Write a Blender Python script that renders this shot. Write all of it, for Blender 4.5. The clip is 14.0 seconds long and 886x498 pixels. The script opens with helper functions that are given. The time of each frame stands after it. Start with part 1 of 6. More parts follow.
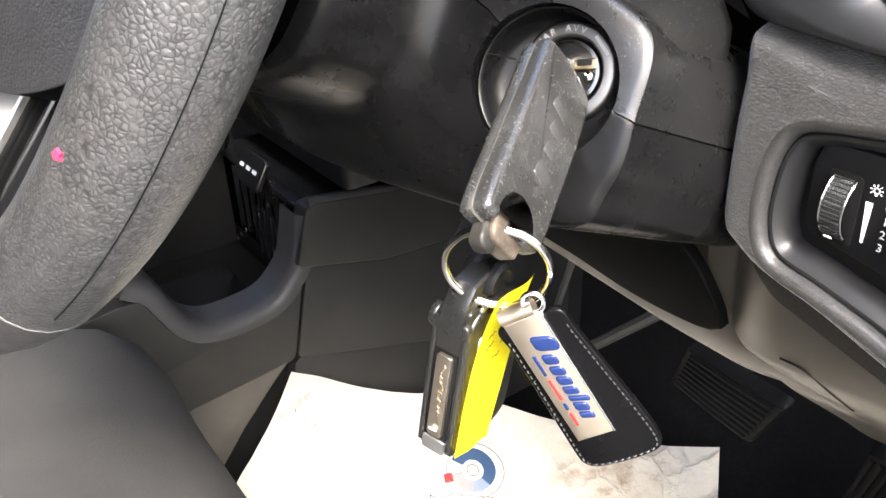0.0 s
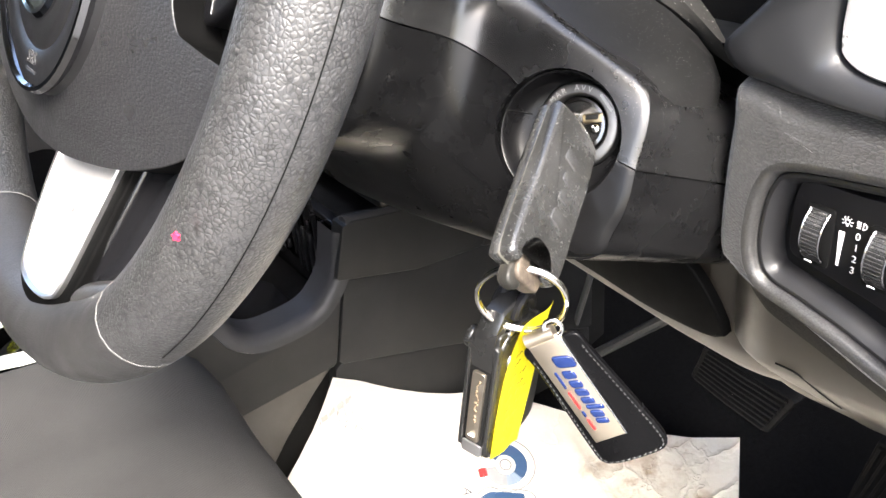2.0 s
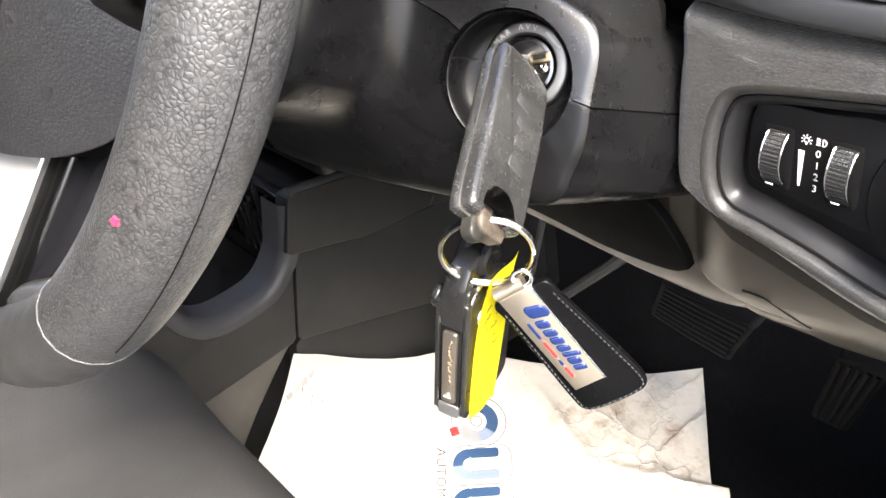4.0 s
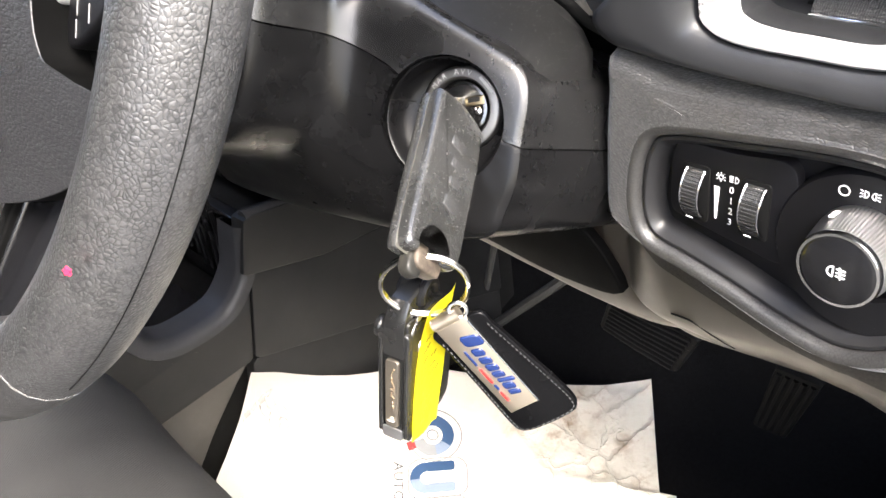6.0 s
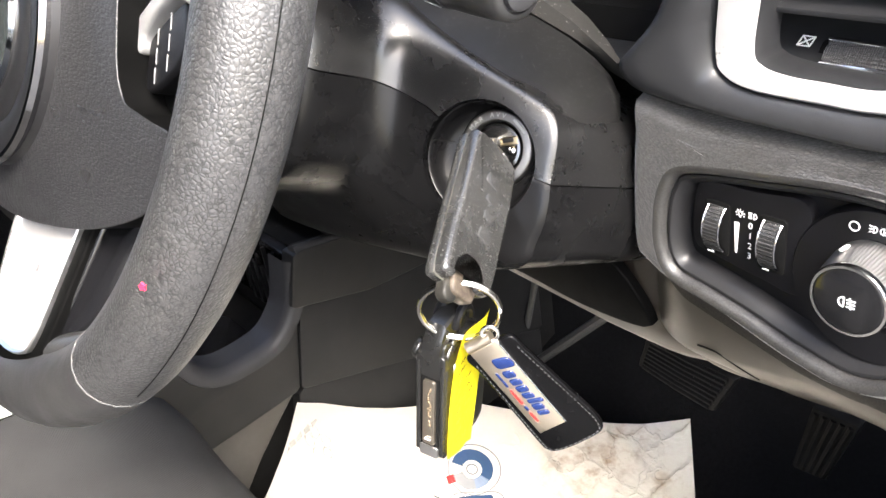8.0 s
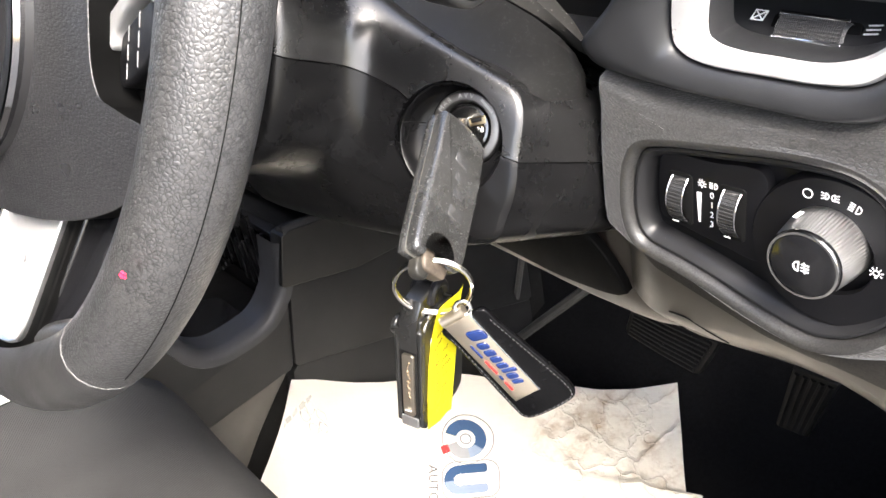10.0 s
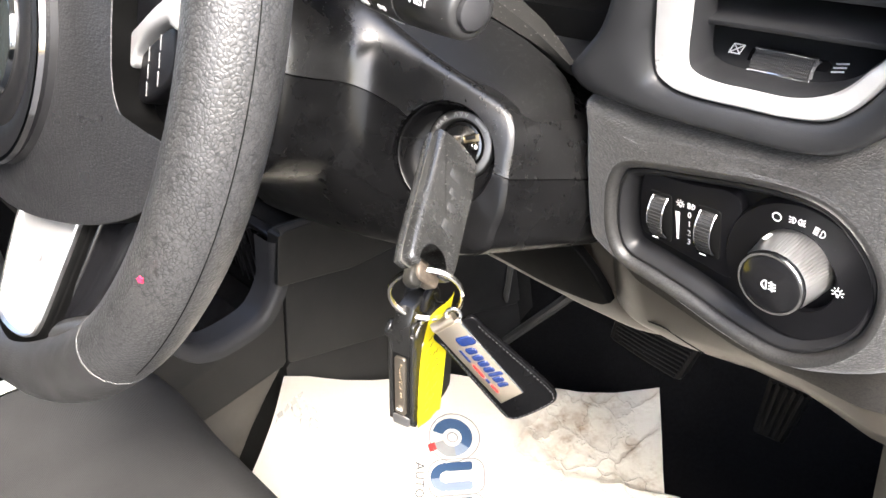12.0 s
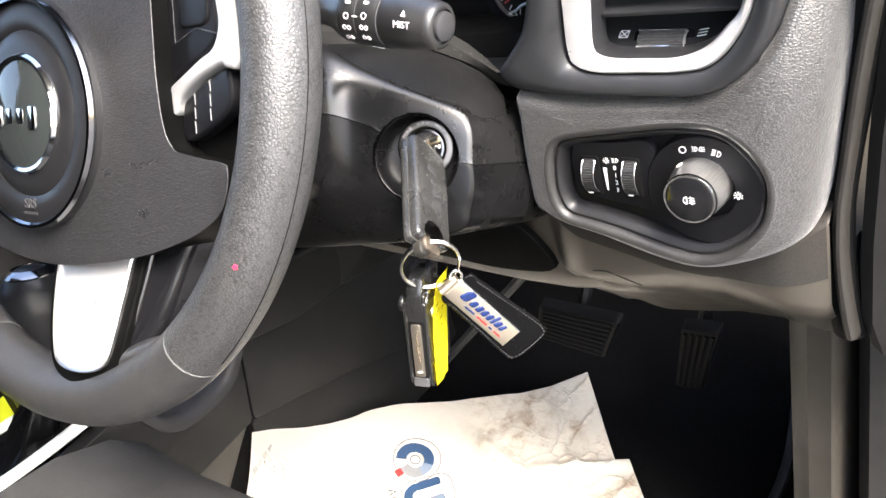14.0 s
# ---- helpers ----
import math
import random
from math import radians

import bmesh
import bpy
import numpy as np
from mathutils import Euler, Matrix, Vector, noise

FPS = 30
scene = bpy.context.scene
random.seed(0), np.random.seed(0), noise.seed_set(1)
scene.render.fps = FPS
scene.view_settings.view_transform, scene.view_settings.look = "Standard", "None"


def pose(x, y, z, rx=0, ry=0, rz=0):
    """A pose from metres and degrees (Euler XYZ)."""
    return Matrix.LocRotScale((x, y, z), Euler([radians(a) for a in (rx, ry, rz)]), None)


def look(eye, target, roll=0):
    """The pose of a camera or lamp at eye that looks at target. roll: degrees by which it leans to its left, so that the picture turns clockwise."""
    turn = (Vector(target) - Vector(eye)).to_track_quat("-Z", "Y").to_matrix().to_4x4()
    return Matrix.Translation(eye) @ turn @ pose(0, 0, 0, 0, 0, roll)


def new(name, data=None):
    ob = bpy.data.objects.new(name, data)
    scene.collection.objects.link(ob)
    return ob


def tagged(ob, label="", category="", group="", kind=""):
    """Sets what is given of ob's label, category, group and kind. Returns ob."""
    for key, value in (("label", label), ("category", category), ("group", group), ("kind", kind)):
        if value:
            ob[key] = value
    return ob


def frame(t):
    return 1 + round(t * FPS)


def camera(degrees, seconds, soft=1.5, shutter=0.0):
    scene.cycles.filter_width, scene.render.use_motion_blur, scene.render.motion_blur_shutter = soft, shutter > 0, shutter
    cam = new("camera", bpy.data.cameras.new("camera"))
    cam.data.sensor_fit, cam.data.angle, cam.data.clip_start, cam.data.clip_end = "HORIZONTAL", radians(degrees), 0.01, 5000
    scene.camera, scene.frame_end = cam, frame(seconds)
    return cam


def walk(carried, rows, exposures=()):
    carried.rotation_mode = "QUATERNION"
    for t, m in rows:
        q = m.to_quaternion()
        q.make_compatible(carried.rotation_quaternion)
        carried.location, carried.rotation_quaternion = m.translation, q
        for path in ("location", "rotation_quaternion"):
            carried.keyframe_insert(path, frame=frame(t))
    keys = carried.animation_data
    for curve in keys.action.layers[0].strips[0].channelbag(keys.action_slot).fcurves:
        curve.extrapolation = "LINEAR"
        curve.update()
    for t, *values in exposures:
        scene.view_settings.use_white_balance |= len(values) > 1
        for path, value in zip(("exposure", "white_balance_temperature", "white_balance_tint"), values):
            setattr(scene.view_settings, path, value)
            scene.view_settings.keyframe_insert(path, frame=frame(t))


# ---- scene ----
cam = camera(55.3, 14.0, shutter=0.0)
METRES = 0.5
EXPOSURE, SKY, SUN = 2.82, 0.15, 1.5
BASE = pose(0.333, 0.0, 0.62, -29.3533, 2.1452, 54.5045)
ROWS = [
    (0.0, 0.0, 0.0, 0.0, 0.0, 0.0, 0.0),
    (0.5, 0.0239, 0.0063, 0.0105, 0.36, -1.02, -1.16),
    (1.0, 0.0279, 0.0091, 0.0089, 0.35, -0.99, -0.59),
    (1.5, 0.0417, 0.0191, 0.0256, 1.7, -1.37, -0.06),
    (1.8, 0.0245, -0.0291, 0.0064, 1.9, -1.18, 0.64),
    (2.0, -0.0043, -0.0975, 0.0318, 1.71, -0.44, 1.81),
    (2.2, -0.0403, -0.1204, 0.0293, 1.29, 0.56, 2.97),
    (2.5, -0.0602, -0.1351, 0.0656, 0.31, 1.76, 4.23),
    (2.8, -0.0801, -0.1138, 0.0501, -0.62, 2.08, 5.43),
    (3.0, -0.0799, -0.1034, 0.0353, -0.94, 1.53, 5.67),
    (3.2, -0.0463, -0.08, 0.0227, -0.82, -0.17, 6.08),
    (3.5, -0.0052, -0.0502, 0.0211, -0.93, -2.29, 7.08),
    (4.0, -0.0149, -0.0712, 0.0286, -2.15, -3.29, 7.52),
    (4.2, -0.0016, -0.0812, 0.0394, -2.3, -3.69, 6.83),
    (6.3, 0.0094, -0.1189, 0.0478, -4.75, -3.02, 8.06),
    (6.5, 0.0173, -0.1247, 0.0498, -2.85, -2.34, 8.35),
    (7.0, 0.0008, -0.1395, 0.0532, -2.14, -1.24, 8.21),
    (7.5, 0.0033, -0.1661, 0.0554, -1.51, 0.24, 7.5),
    (8.0, 0.0083, -0.1634, 0.037, -1.49, 0.24, 7.31),
    (8.2, 0.0138, -0.1642, 0.0341, -1.54, -0.22, 7.34),
    (10.3, 0.0318, -0.1989, 0.0443, -1.67, -1.58, 9.43),
    (10.5, 0.0291, -0.21, 0.0469, -1.36, -1.4, 9.62),
    (11.0, 0.0505, -0.2214, 0.0557, -1.15, -0.75, 8.78),
    (11.5, 0.0347, -0.2342, 0.0465, -1.76, -0.86, 7.09),
    (12.0, 0.0271, -0.2366, 0.0511, -2.3, -1.84, 7.75),
    (12.5, 0.0258, -0.2525, 0.0458, -3.09, -1.91, 10.0),
    (12.8, -0.0171, -0.2896, 0.035, -2.94, 0.23, 11.83),
    (13.0, -0.0672, -0.2757, 0.0178, -2.8, 1.93, 11.67),
    (13.2, -0.0947, -0.2995, 0.0334, -3.42, 2.5, 11.85),
    (13.5, -0.101, -0.3306, 0.0164, -6.28, 2.52, 13.74),
    (13.7, -0.1111, -0.3588, -0.0051, -8.52, 2.04, 15.9),
    (14.0, -0.1434, -0.3959, -0.0211, -11.57, 1.37, 19.15),
]
walk(cam, [(t, BASE @ pose(METRES * x, METRES * y, METRES * z, 90 + pitch, roll, yaw)) for t, x, y, z, yaw, pitch, roll in ROWS],
     exposures=[(0.0, EXPOSURE + 0.26), (1.0, EXPOSURE + 0.44), (1.5, EXPOSURE + 0.40), (2.0, EXPOSURE + 0.32), (2.5, EXPOSURE + 0.16), (4.0, EXPOSURE + 0.21), (7.5, EXPOSURE + 0.18), (10.5, EXPOSURE + 0.08), (14.0, EXPOSURE + 0.09)])

# ---- daylight: bright veiled sky, soft sun ----
world = bpy.data.worlds.new("sky")
scene.world = world
world.use_nodes = True
wn = world.node_tree
sky = wn.nodes.new("ShaderNodeTexSky")
sky.sky_type = "NISHITA"
sky.sun_disc = False
sky.sun_elevation = radians(49)
sky.sun_rotation = radians(112)
sky.air_density = 1.0
sky.dust_density = 4.0
wn.nodes["Background"].inputs["Strength"].default_value = SKY
wn.links.new(sky.outputs[0], wn.nodes["Background"].inputs["Color"])
sun = new("sun", bpy.data.lights.new("sun", "SUN"))
sun.data.energy = SUN
sun.data.angle = radians(25)
sun.data.color = (1.0, 0.96, 0.9)
sun.matrix_world = look((1.75, -0.70, 2.15), (0.0, 0.0, 0.0))


# ---- materials ----
def mat(name, color, rough=0.5, metal=0.0, spec=0.5):
    m = bpy.data.materials.new(name)
    m.use_nodes = True
    b = m.node_tree.nodes["Principled BSDF"]
    b.inputs["Base Color"].default_value = (*color, 1)
    b.inputs["Roughness"].default_value = rough
    b.inputs["Metallic"].default_value = metal
    b.inputs["Specular IOR Level"].default_value = spec
    return m


def node(m, kind, **values):
    n = m.node_tree.nodes.new(kind)
    for k, v in values.items():
        n.inputs[k.replace("_", " ")].default_value = v
    return n


def wire(m, a, b):
    m.node_tree.links.new(a, b)


def bsdf(m):
    return m.node_tree.nodes["Principled BSDF"]


def coords(m, scale=(1, 1, 1)):
    tc = m.node_tree.nodes.new("ShaderNodeTexCoord")
    mp = m.node_tree.nodes.new("ShaderNodeMapping")
    mp.inputs["Scale"].default_value = scale
    wire(m, tc.outputs["Object"], mp.inputs["Vector"])
    return mp.outputs["Vector"]


def ramp(m, fac, stops):
    r = m.node_tree.nodes.new("ShaderNodeValToRGB")
    els = r.color_ramp.elements
    while len(els) < len(stops):
        els.new(0.5)
    for e, (p, c) in zip(els, stops):
        e.position = p
        e.color = (*c, 1) if len(c) == 3 else c
    wire(m, fac, r.inputs["Fac"])
    return r.outputs["Color"]


def mix(m, fac, a, b, mode="MIX"):
    n = m.node_tree.nodes.new("ShaderNodeMix")
    n.data_type, n.blend_type = "RGBA", mode
    for sock, val in ((n.inputs[0], fac), (n.inputs[6], a), (n.inputs[7], b)):
        if isinstance(val, (int, float)):
            sock.default_value = val
        elif isinstance(val, tuple):
            sock.default_value = (*val, 1)
        else:
            wire(m, val, sock)
    return n.outputs[2]


def relief(m, height, strength, distance):
    b = m.node_tree.nodes.new("ShaderNodeBump")
    b.inputs["Strength"].default_value = strength
    b.inputs["Distance"].default_value = distance
    wire(m, height, b.inputs["Height"])
    wire(m, b.outputs[0], bsdf(m).inputs["Normal"])
    return b


def noise_of(m, vec, scale, detail=3.0, rough=0.55):
    n = node(m, "ShaderNodeTexNoise", Scale=scale, Detail=detail, Roughness=rough)
    wire(m, vec, n.inputs["Vector"])
    return n.outputs["Fac"]


def specks(m, vec, scale, size):
    """Sparse light dust spots, as a 0 to 1 mask."""
    v = node(m, "ShaderNodeTexVoronoi", Scale=scale, Randomness=1.0)
    wire(m, vec, v.inputs["Vector"])
    return ramp(m, v.outputs["Distance"], [(0.0, (1, 1, 1)), (size, (1, 1, 1)), (size * 1.5, (0, 0, 0)), (1.0, (0, 0, 0))])


def leather(name, color, cell, depth, rough=0.48, wear=(0.09, 0.085, 0.08), crease_shade=0.45, dust=0.03, stretch=(1, 1, 1), pebble=0.6, spec=0.4):
    """Grained skin: soft pebbles parted by broken, wandering creases with painted shade, and worn greyer patches."""
    m = mat(name, color, rough, spec=spec)
    v = coords(m, stretch)
    bent = v
    for scale, far in ((0.35 / cell, 1.0), (1.1 / cell, 0.4)):
        warp = node(m, "ShaderNodeTexNoise", Scale=scale, Detail=2.0)
        wire(m, v, warp.inputs["Vector"])
        add = m.node_tree.nodes.new("ShaderNodeVectorMath")
        add.operation = "MULTIPLY_ADD"
        add.inputs[1].default_value = (cell * far,) * 3
        wire(m, warp.outputs["Color"], add.inputs[0])
        wire(m, bent, add.inputs[2])
        bent = add.outputs[0]
    vo = node(m, "ShaderNodeTexVoronoi", Scale=1 / cell, Randomness=1.0)
    vo.feature = "DISTANCE_TO_EDGE"
    wire(m, bent, vo.inputs["Vector"])
    soft = node(m, "ShaderNodeTexVoronoi", Scale=1 / cell, Randomness=1.0)
    soft.feature = "SMOOTH_F1"
    soft.inputs["Smoothness"].default_value = 0.55
    wire(m, bent, soft.inputs["Vector"])
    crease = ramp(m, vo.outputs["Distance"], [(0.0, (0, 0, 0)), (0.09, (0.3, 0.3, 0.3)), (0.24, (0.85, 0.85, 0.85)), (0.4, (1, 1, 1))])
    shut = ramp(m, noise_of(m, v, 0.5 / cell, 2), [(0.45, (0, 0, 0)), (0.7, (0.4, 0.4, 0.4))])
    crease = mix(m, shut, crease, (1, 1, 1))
    pillow = ramp(m, vo.outputs["Distance"], [(0.0, (0, 0, 0)), (0.1, (0.35, 0.35, 0.35)), (0.28, (0.8, 0.8, 0.8)), (0.55, (1, 1, 1))])
    pillow = mix(m, mix(m, 0.5, (0, 0, 0), shut), pillow, (0.8, 0.8, 0.8))
    swell = ramp(m, soft.outputs["Distance"], [(0.0, (1, 1, 1)), (0.75, (0, 0, 0))])
    fine = node(m, "ShaderNodeTexNoise", Scale=1.6 / cell, Detail=3.0, Roughness=0.6)
    wire(m, v, fine.inputs["Vector"])
    relief(m, mix(m, 1 - pebble, mix(m, 0.5, pillow, swell), fine.outputs["Fac"]), 1.0, depth)
    worn = ramp(m, noise_of(m, v, 14, 4), [(0.4, (0, 0, 0)), (0.75, (1, 1, 1))])
    base = mix(m, worn, color, wear)
    # shade of the creases painted into the base colour, on top of the relief
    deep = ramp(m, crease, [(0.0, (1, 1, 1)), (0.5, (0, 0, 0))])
    base = mix(m, mix(m, 1.0, deep, (crease_shade,) * 3, "MULTIPLY"), base, (0.006, 0.006, 0.007))
    if dust:
        few = ramp(m, noise_of(m, v, 45, 3), [(0.5, (0, 0, 0)), (0.62, (1, 1, 1))])
        base = mix(m, mix(m, 1.0, few, specks(m, v, 150, dust), "MULTIPLY"), base, (0.4, 0.39, 0.37))
    wire(m, base, bsdf(m).inputs["Base Color"])
    rr = ramp(m, noise_of(m, v, 60, 3), [(0.3, (rough - 0.07,) * 3), (0.7, (rough + 0.1,) * 3)])
    wire(m, rr, bsdf(m).inputs["Roughness"])
    return m


def plastic(name, color, rough, grain=0.00006, cell=0.0005, dust=0.03, dusty=(0.3, 0.29, 0.27), haze=0.0, spec=None, fleck=210):
    """Moulded plastic with a fine spark-eroded grain, smudges in its gloss and scattered dust."""
    m = mat(name, color, rough, spec=spec if spec is not None else (0.5 if rough < 0.3 else 0.22))
    v = coords(m)
    relief(m, noise_of(m, v, 1 / cell, 2), 0.6, grain)
    smudge = noise_of(m, v, 22, 5, 0.65)
    wire(m, ramp(m, smudge, [(0.3, (rough - 0.06,) * 3), (0.72, (rough + 0.13,) * 3)]), bsdf(m).inputs["Roughness"])
    base = mix(m, ramp(m, noise_of(m, v, 9, 5, 0.7), [(0.4, (0, 0, 0)), (0.8, (1, 1, 1))]), color, tuple(min(1, c * 1.35 + 0.004) for c in color))
    if haze:
        grey = ramp(m, noise_of(m, v, 38, 6, 0.75), [(0.42, (0, 0, 0)), (0.75, (haze, haze, haze))])
        base = mix(m, grey, base, dusty)
    if dust:
        few = ramp(m, noise_of(m, v, 24, 4, 0.7), [(0.46, (0, 0, 0)), (0.62, (1, 1, 1))])
        base = mix(m, mix(m, 1.0, few, specks(m, v, fleck, dust), "MULTIPLY"), base, dusty)
        base = mix(m, mix(m, 1.0, few, specks(m, v, fleck * 2.3, dust * 1.3), "MULTIPLY"), base, dusty)
    wire(m, base, bsdf(m).inputs["Base Color"])
    return m


def brushed(name, color, rough, metal=1.0):
    m = mat(name, color, rough, metal)
    v = coords(m, (1, 1, 1))
    n = noise_of(m, v, 300, 4, 0.7)
    wire(m, ramp(m, n, [(0.3, (max(0.02, rough - 0.06),) * 3), (0.7, (rough + 0.08,) * 3)]), bsdf(m).inputs["Roughness"])
    relief(m, noise_of(m, v, 900, 2), 0.15, 0.00005)
    return m


RIM = leather("rim_leather", (0.048, 0.048, 0.049), 0.0016, 0.00028, 0.36, wear=(0.058, 0.057, 0.055), crease_shade=0.95, dust=0.02, pebble=0.74, spec=0.8)
RIMSMOOTH = leather("smooth_rim_leather", (0.034, 0.034, 0.035), 0.0012, 0.00014, 0.37, wear=(0.045, 0.044, 0.043), crease_shade=0.5, spec=0.6)
PADSKIN = leather("airbag_skin", (0.025, 0.025, 0.0268), 0.0016, 0.00034, 0.34, wear=(0.034, 0.034, 0.036), crease_shade=0.7, stretch=(0.6, 1, 1.2), pebble=0.4, spec=0.6)
FOLDSKIN = leather("stretched_dash_skin", (0.030, 0.0295, 0.029), 0.0014, 0.00010, 0.40, wear=(0.036, 0.035, 0.034), crease_shade=0.8, dust=0.01, pebble=0.7, spec=0.6)
DASHSKIN = leather("dash_skin", (0.033, 0.0325, 0.032), 0.0014, 0.00042, 0.37, wear=(0.036, 0.035, 0.034), crease_shade=1.0, dust=0.012, stretch=(0.6, 1, 1.1), pebble=0.7, spec=0.7)
SHROUD = plastic("shroud_plastic", (0.003, 0.003, 0.0033), 0.25, grain=0.00001, dust=0.03, spec=0.16, fleck=420)
SHROUDTOP = plastic("dusty_shroud_plastic", (0.005, 0.005, 0.0053), 0.25, grain=0.00001, dust=0.06, haze=0.006, spec=0.68, fleck=520)
DECKBLACK = plastic("dusty_deck_plastic", (0.006, 0.006, 0.0062), 0.40, grain=0.00004, dust=0.06, dusty=(0.34, 0.34, 0.31), haze=0.006, spec=0.15, fleck=520)
BLACK = plastic("black_plastic", (0.004, 0.004, 0.005), 0.40, dust=0.02)
BEZEL = plastic("soft_black_plastic", (0.016, 0.0165, 0.018), 0.34, dust=0.02, spec=0.4)
GLOSS = plastic("gloss_black", (0.008, 0.008, 0.009), 0.14, grain=0.00001, dust=0.016)
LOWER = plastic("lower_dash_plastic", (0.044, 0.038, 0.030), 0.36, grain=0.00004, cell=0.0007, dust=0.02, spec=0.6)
CONSOLE = plastic("console_plastic", (0.0105, 0.0105, 0.0105), 0.42, grain=0.0001, cell=0.0008, dust=0.02, spec=0.26)
CONSOLELOW = plastic("console_lower_plastic", (0.055, 0.051, 0.045), 0.4, grain=0.0001, cell=0.0008, dust=0.0)
PILLAR = plastic("pillar_plastic", (0.032, 0.031, 0.028), 0.5, grain=0.0001, cell=0.0008, dust=0.02)
RUBBER = plastic("pedal_rubber", (0.004, 0.004, 0.0043), 0.55, grain=0.0002, cell=0.002, dust=0.03, spec=0.12)
KICK = plastic("kick_panel_plastic", (0.032, 0.029, 0.024), 0.42, grain=0.0001, cell=0.0008, dust=0.02)
LOWERDARK = leather("shaded_under_lip_skin", (0.026, 0.023, 0.019), 0.0012, 0.00008, 0.45, wear=(0.026, 0.025, 0.024), crease_shade=0.7, dust=0.01, stretch=(0.6, 1, 1.1), pebble=0.7, spec=0.25)
SPOKEBLACK = plastic("spoke_plastic", (0.006, 0.006, 0.007), 0.2, grain=0.00002, dust=0.02, spec=0.6, fleck=420)
EMBOSS = plastic("embossed_plastic", (0.05, 0.05, 0.052), 0.3, grain=0.00001, dust=0.0, spec=0.5)
SEAMGREY = mat("pale_seam", (0.18, 0.18, 0.175), 0.45)
DARKCHROME = mat("dark_chrome", (0.3, 0.3, 0.31), 0.12, 1.0)
SEAL = plastic("door_seal_rubber", (0.015, 0.0135, 0.012), 0.4, dust=0.02, spec=0.5)
KEYSHELL = plastic("key_shell", (0.008, 0.008, 0.008), 0.27, grain=0.00006, cell=0.0011, dust=0.02, dusty=(0.36, 0.36, 0.34), haze=0.02, spec=0.65, fleck=420)
def make_worn_shell():
    """Handled black plastic: greyed and polished, with hair scratches along it."""
    m = mat("worn_key_shell", (0.045, 0.045, 0.044), 0.3, spec=0.9)
    v = coords(m)
    marks = (0.0, 0.0, 0.0)
    for scale, turn in (((60, 1600, 900), 0.5), ((1500, 90, 1200), 1.9), ((1300, 1000, 70), 2.6)):
        mp = m.node_tree.nodes.new("ShaderNodeMapping")
        mp.inputs["Scale"].default_value = scale
        mp.inputs["Rotation"].default_value = (turn, turn * 0.7, turn * 1.3)
        wire(m, v, mp.inputs["Vector"])
        line = ramp(m, noise_of(m, mp.outputs["Vector"], 1.0, 1), [(0.70, (0, 0, 0)), (0.78, (1, 1, 1))])
        marks = mix(m, 1.0, marks, line, "ADD")
    grey = ramp(m, noise_of(m, v, 70, 5, 0.65), [(0.3, (0.016, 0.016, 0.0155)), (0.75, (0.036, 0.036, 0.035))])
    wire(m, mix(m, mix(m, 1.0, marks, (0.5, 0.5, 0.5), "MULTIPLY"), grey, (0.2, 0.2, 0.19)), bsdf(m).inputs["Base Color"])
    wire(m, ramp(m, noise_of(m, v, 60, 5, 0.7), [(0.3, (0.17,) * 3), (0.7, (0.32,) * 3)]), bsdf(m).inputs["Roughness"])
    relief(m, noise_of(m, v, 700, 4, 0.7), 0.35, 0.00006)
    return m


WORNSHELL = make_worn_shell()
CHROME = brushed("chrome", (0.82, 0.82, 0.82), 0.09)
STEEL = brushed("steel", (0.74, 0.71, 0.66), 0.26)
SATIN = brushed("satin_silver", (0.78, 0.78, 0.78), 0.34)
SILVERPAINT = plastic("silver_trim_paint", (0.56, 0.56, 0.56), 0.3, grain=0.00001, dust=0.014, dusty=(0.4, 0.39, 0.37))
bsdf(SILVERPAINT).inputs["Metallic"].default_value = 0.55
LOCKMETAL = mat("gunmetal", (0.15, 0.15, 0.15), 0.45, 1.0)
WHITEINK = mat("white_print", (0.8, 0.8, 0.8), 0.5)
GREYINK = mat("grey_print", (0.28, 0.28, 0.28), 0.5)
OLIVEINK = mat("faded_pen", (0.09, 0.08, 0.008), 0.6)
DARKINK = mat("dark_print", (0.02, 0.02, 0.02), 0.6)
BLUEINK = mat("blue_enamel", (0.006, 0.016, 0.075), 0.12)
REDINK = mat("red_enamel", (0.5, 0.02, 0.02), 0.3)
PINKDOT = mat("red_sticker", (0.75, 0.03, 0.08), 0.45)
MATBLUE = mat("mat_blue_print", (0.018, 0.05, 0.115), 0.6)
MATGREY = mat("mat_grey_print", (0.2, 0.205, 0.21), 0.6)
MATRED = mat("mat_red_print", (0.6, 0.03, 0.03), 0.6)
BOOT = plastic("boot_cloth", (0.014, 0.0135, 0.0125), 0.9, grain=0.0003, cell=0.001, dust=0.05)
BLADE = brushed("cut_blade", (0.62, 0.55, 0.45), 0.34)
# cubby rubber, and the painted dark of slots, holes and gaps
CUBBY = plastic("cubby_and_gap_black", (0.004, 0.004, 0.004), 0.6, dust=0.02, spec=0.12)
TAGLEATHER = leather("tag_leather", (0.002, 0.002, 0.0023), 0.0008, 0.00004, 0.22, wear=(0.003, 0.003, 0.0033), crease_shade=0.1, dust=0.0, spec=0.12)
THREAD = mat("grey_thread", (0.035, 0.035, 0.036), 0.5)
RINGSTEEL = mat("polished_steel", (0.8, 0.77, 0.72), 0.14, 1.0)
CHAMPAGNE = brushed("champagne_plate", (0.72, 0.63, 0.5), 0.36)
LUGWORN = plastic("worn_key_end", (0.012, 0.012, 0.011), 0.3, dust=0.05, dusty=(0.4, 0.36, 0.3), haze=0.14)
FLAPBLACK = plastic("flap_plastic", (0.002, 0.002, 0.002), 0.5, grain=0.00002, dust=0.006, spec=0.03, fleck=500)
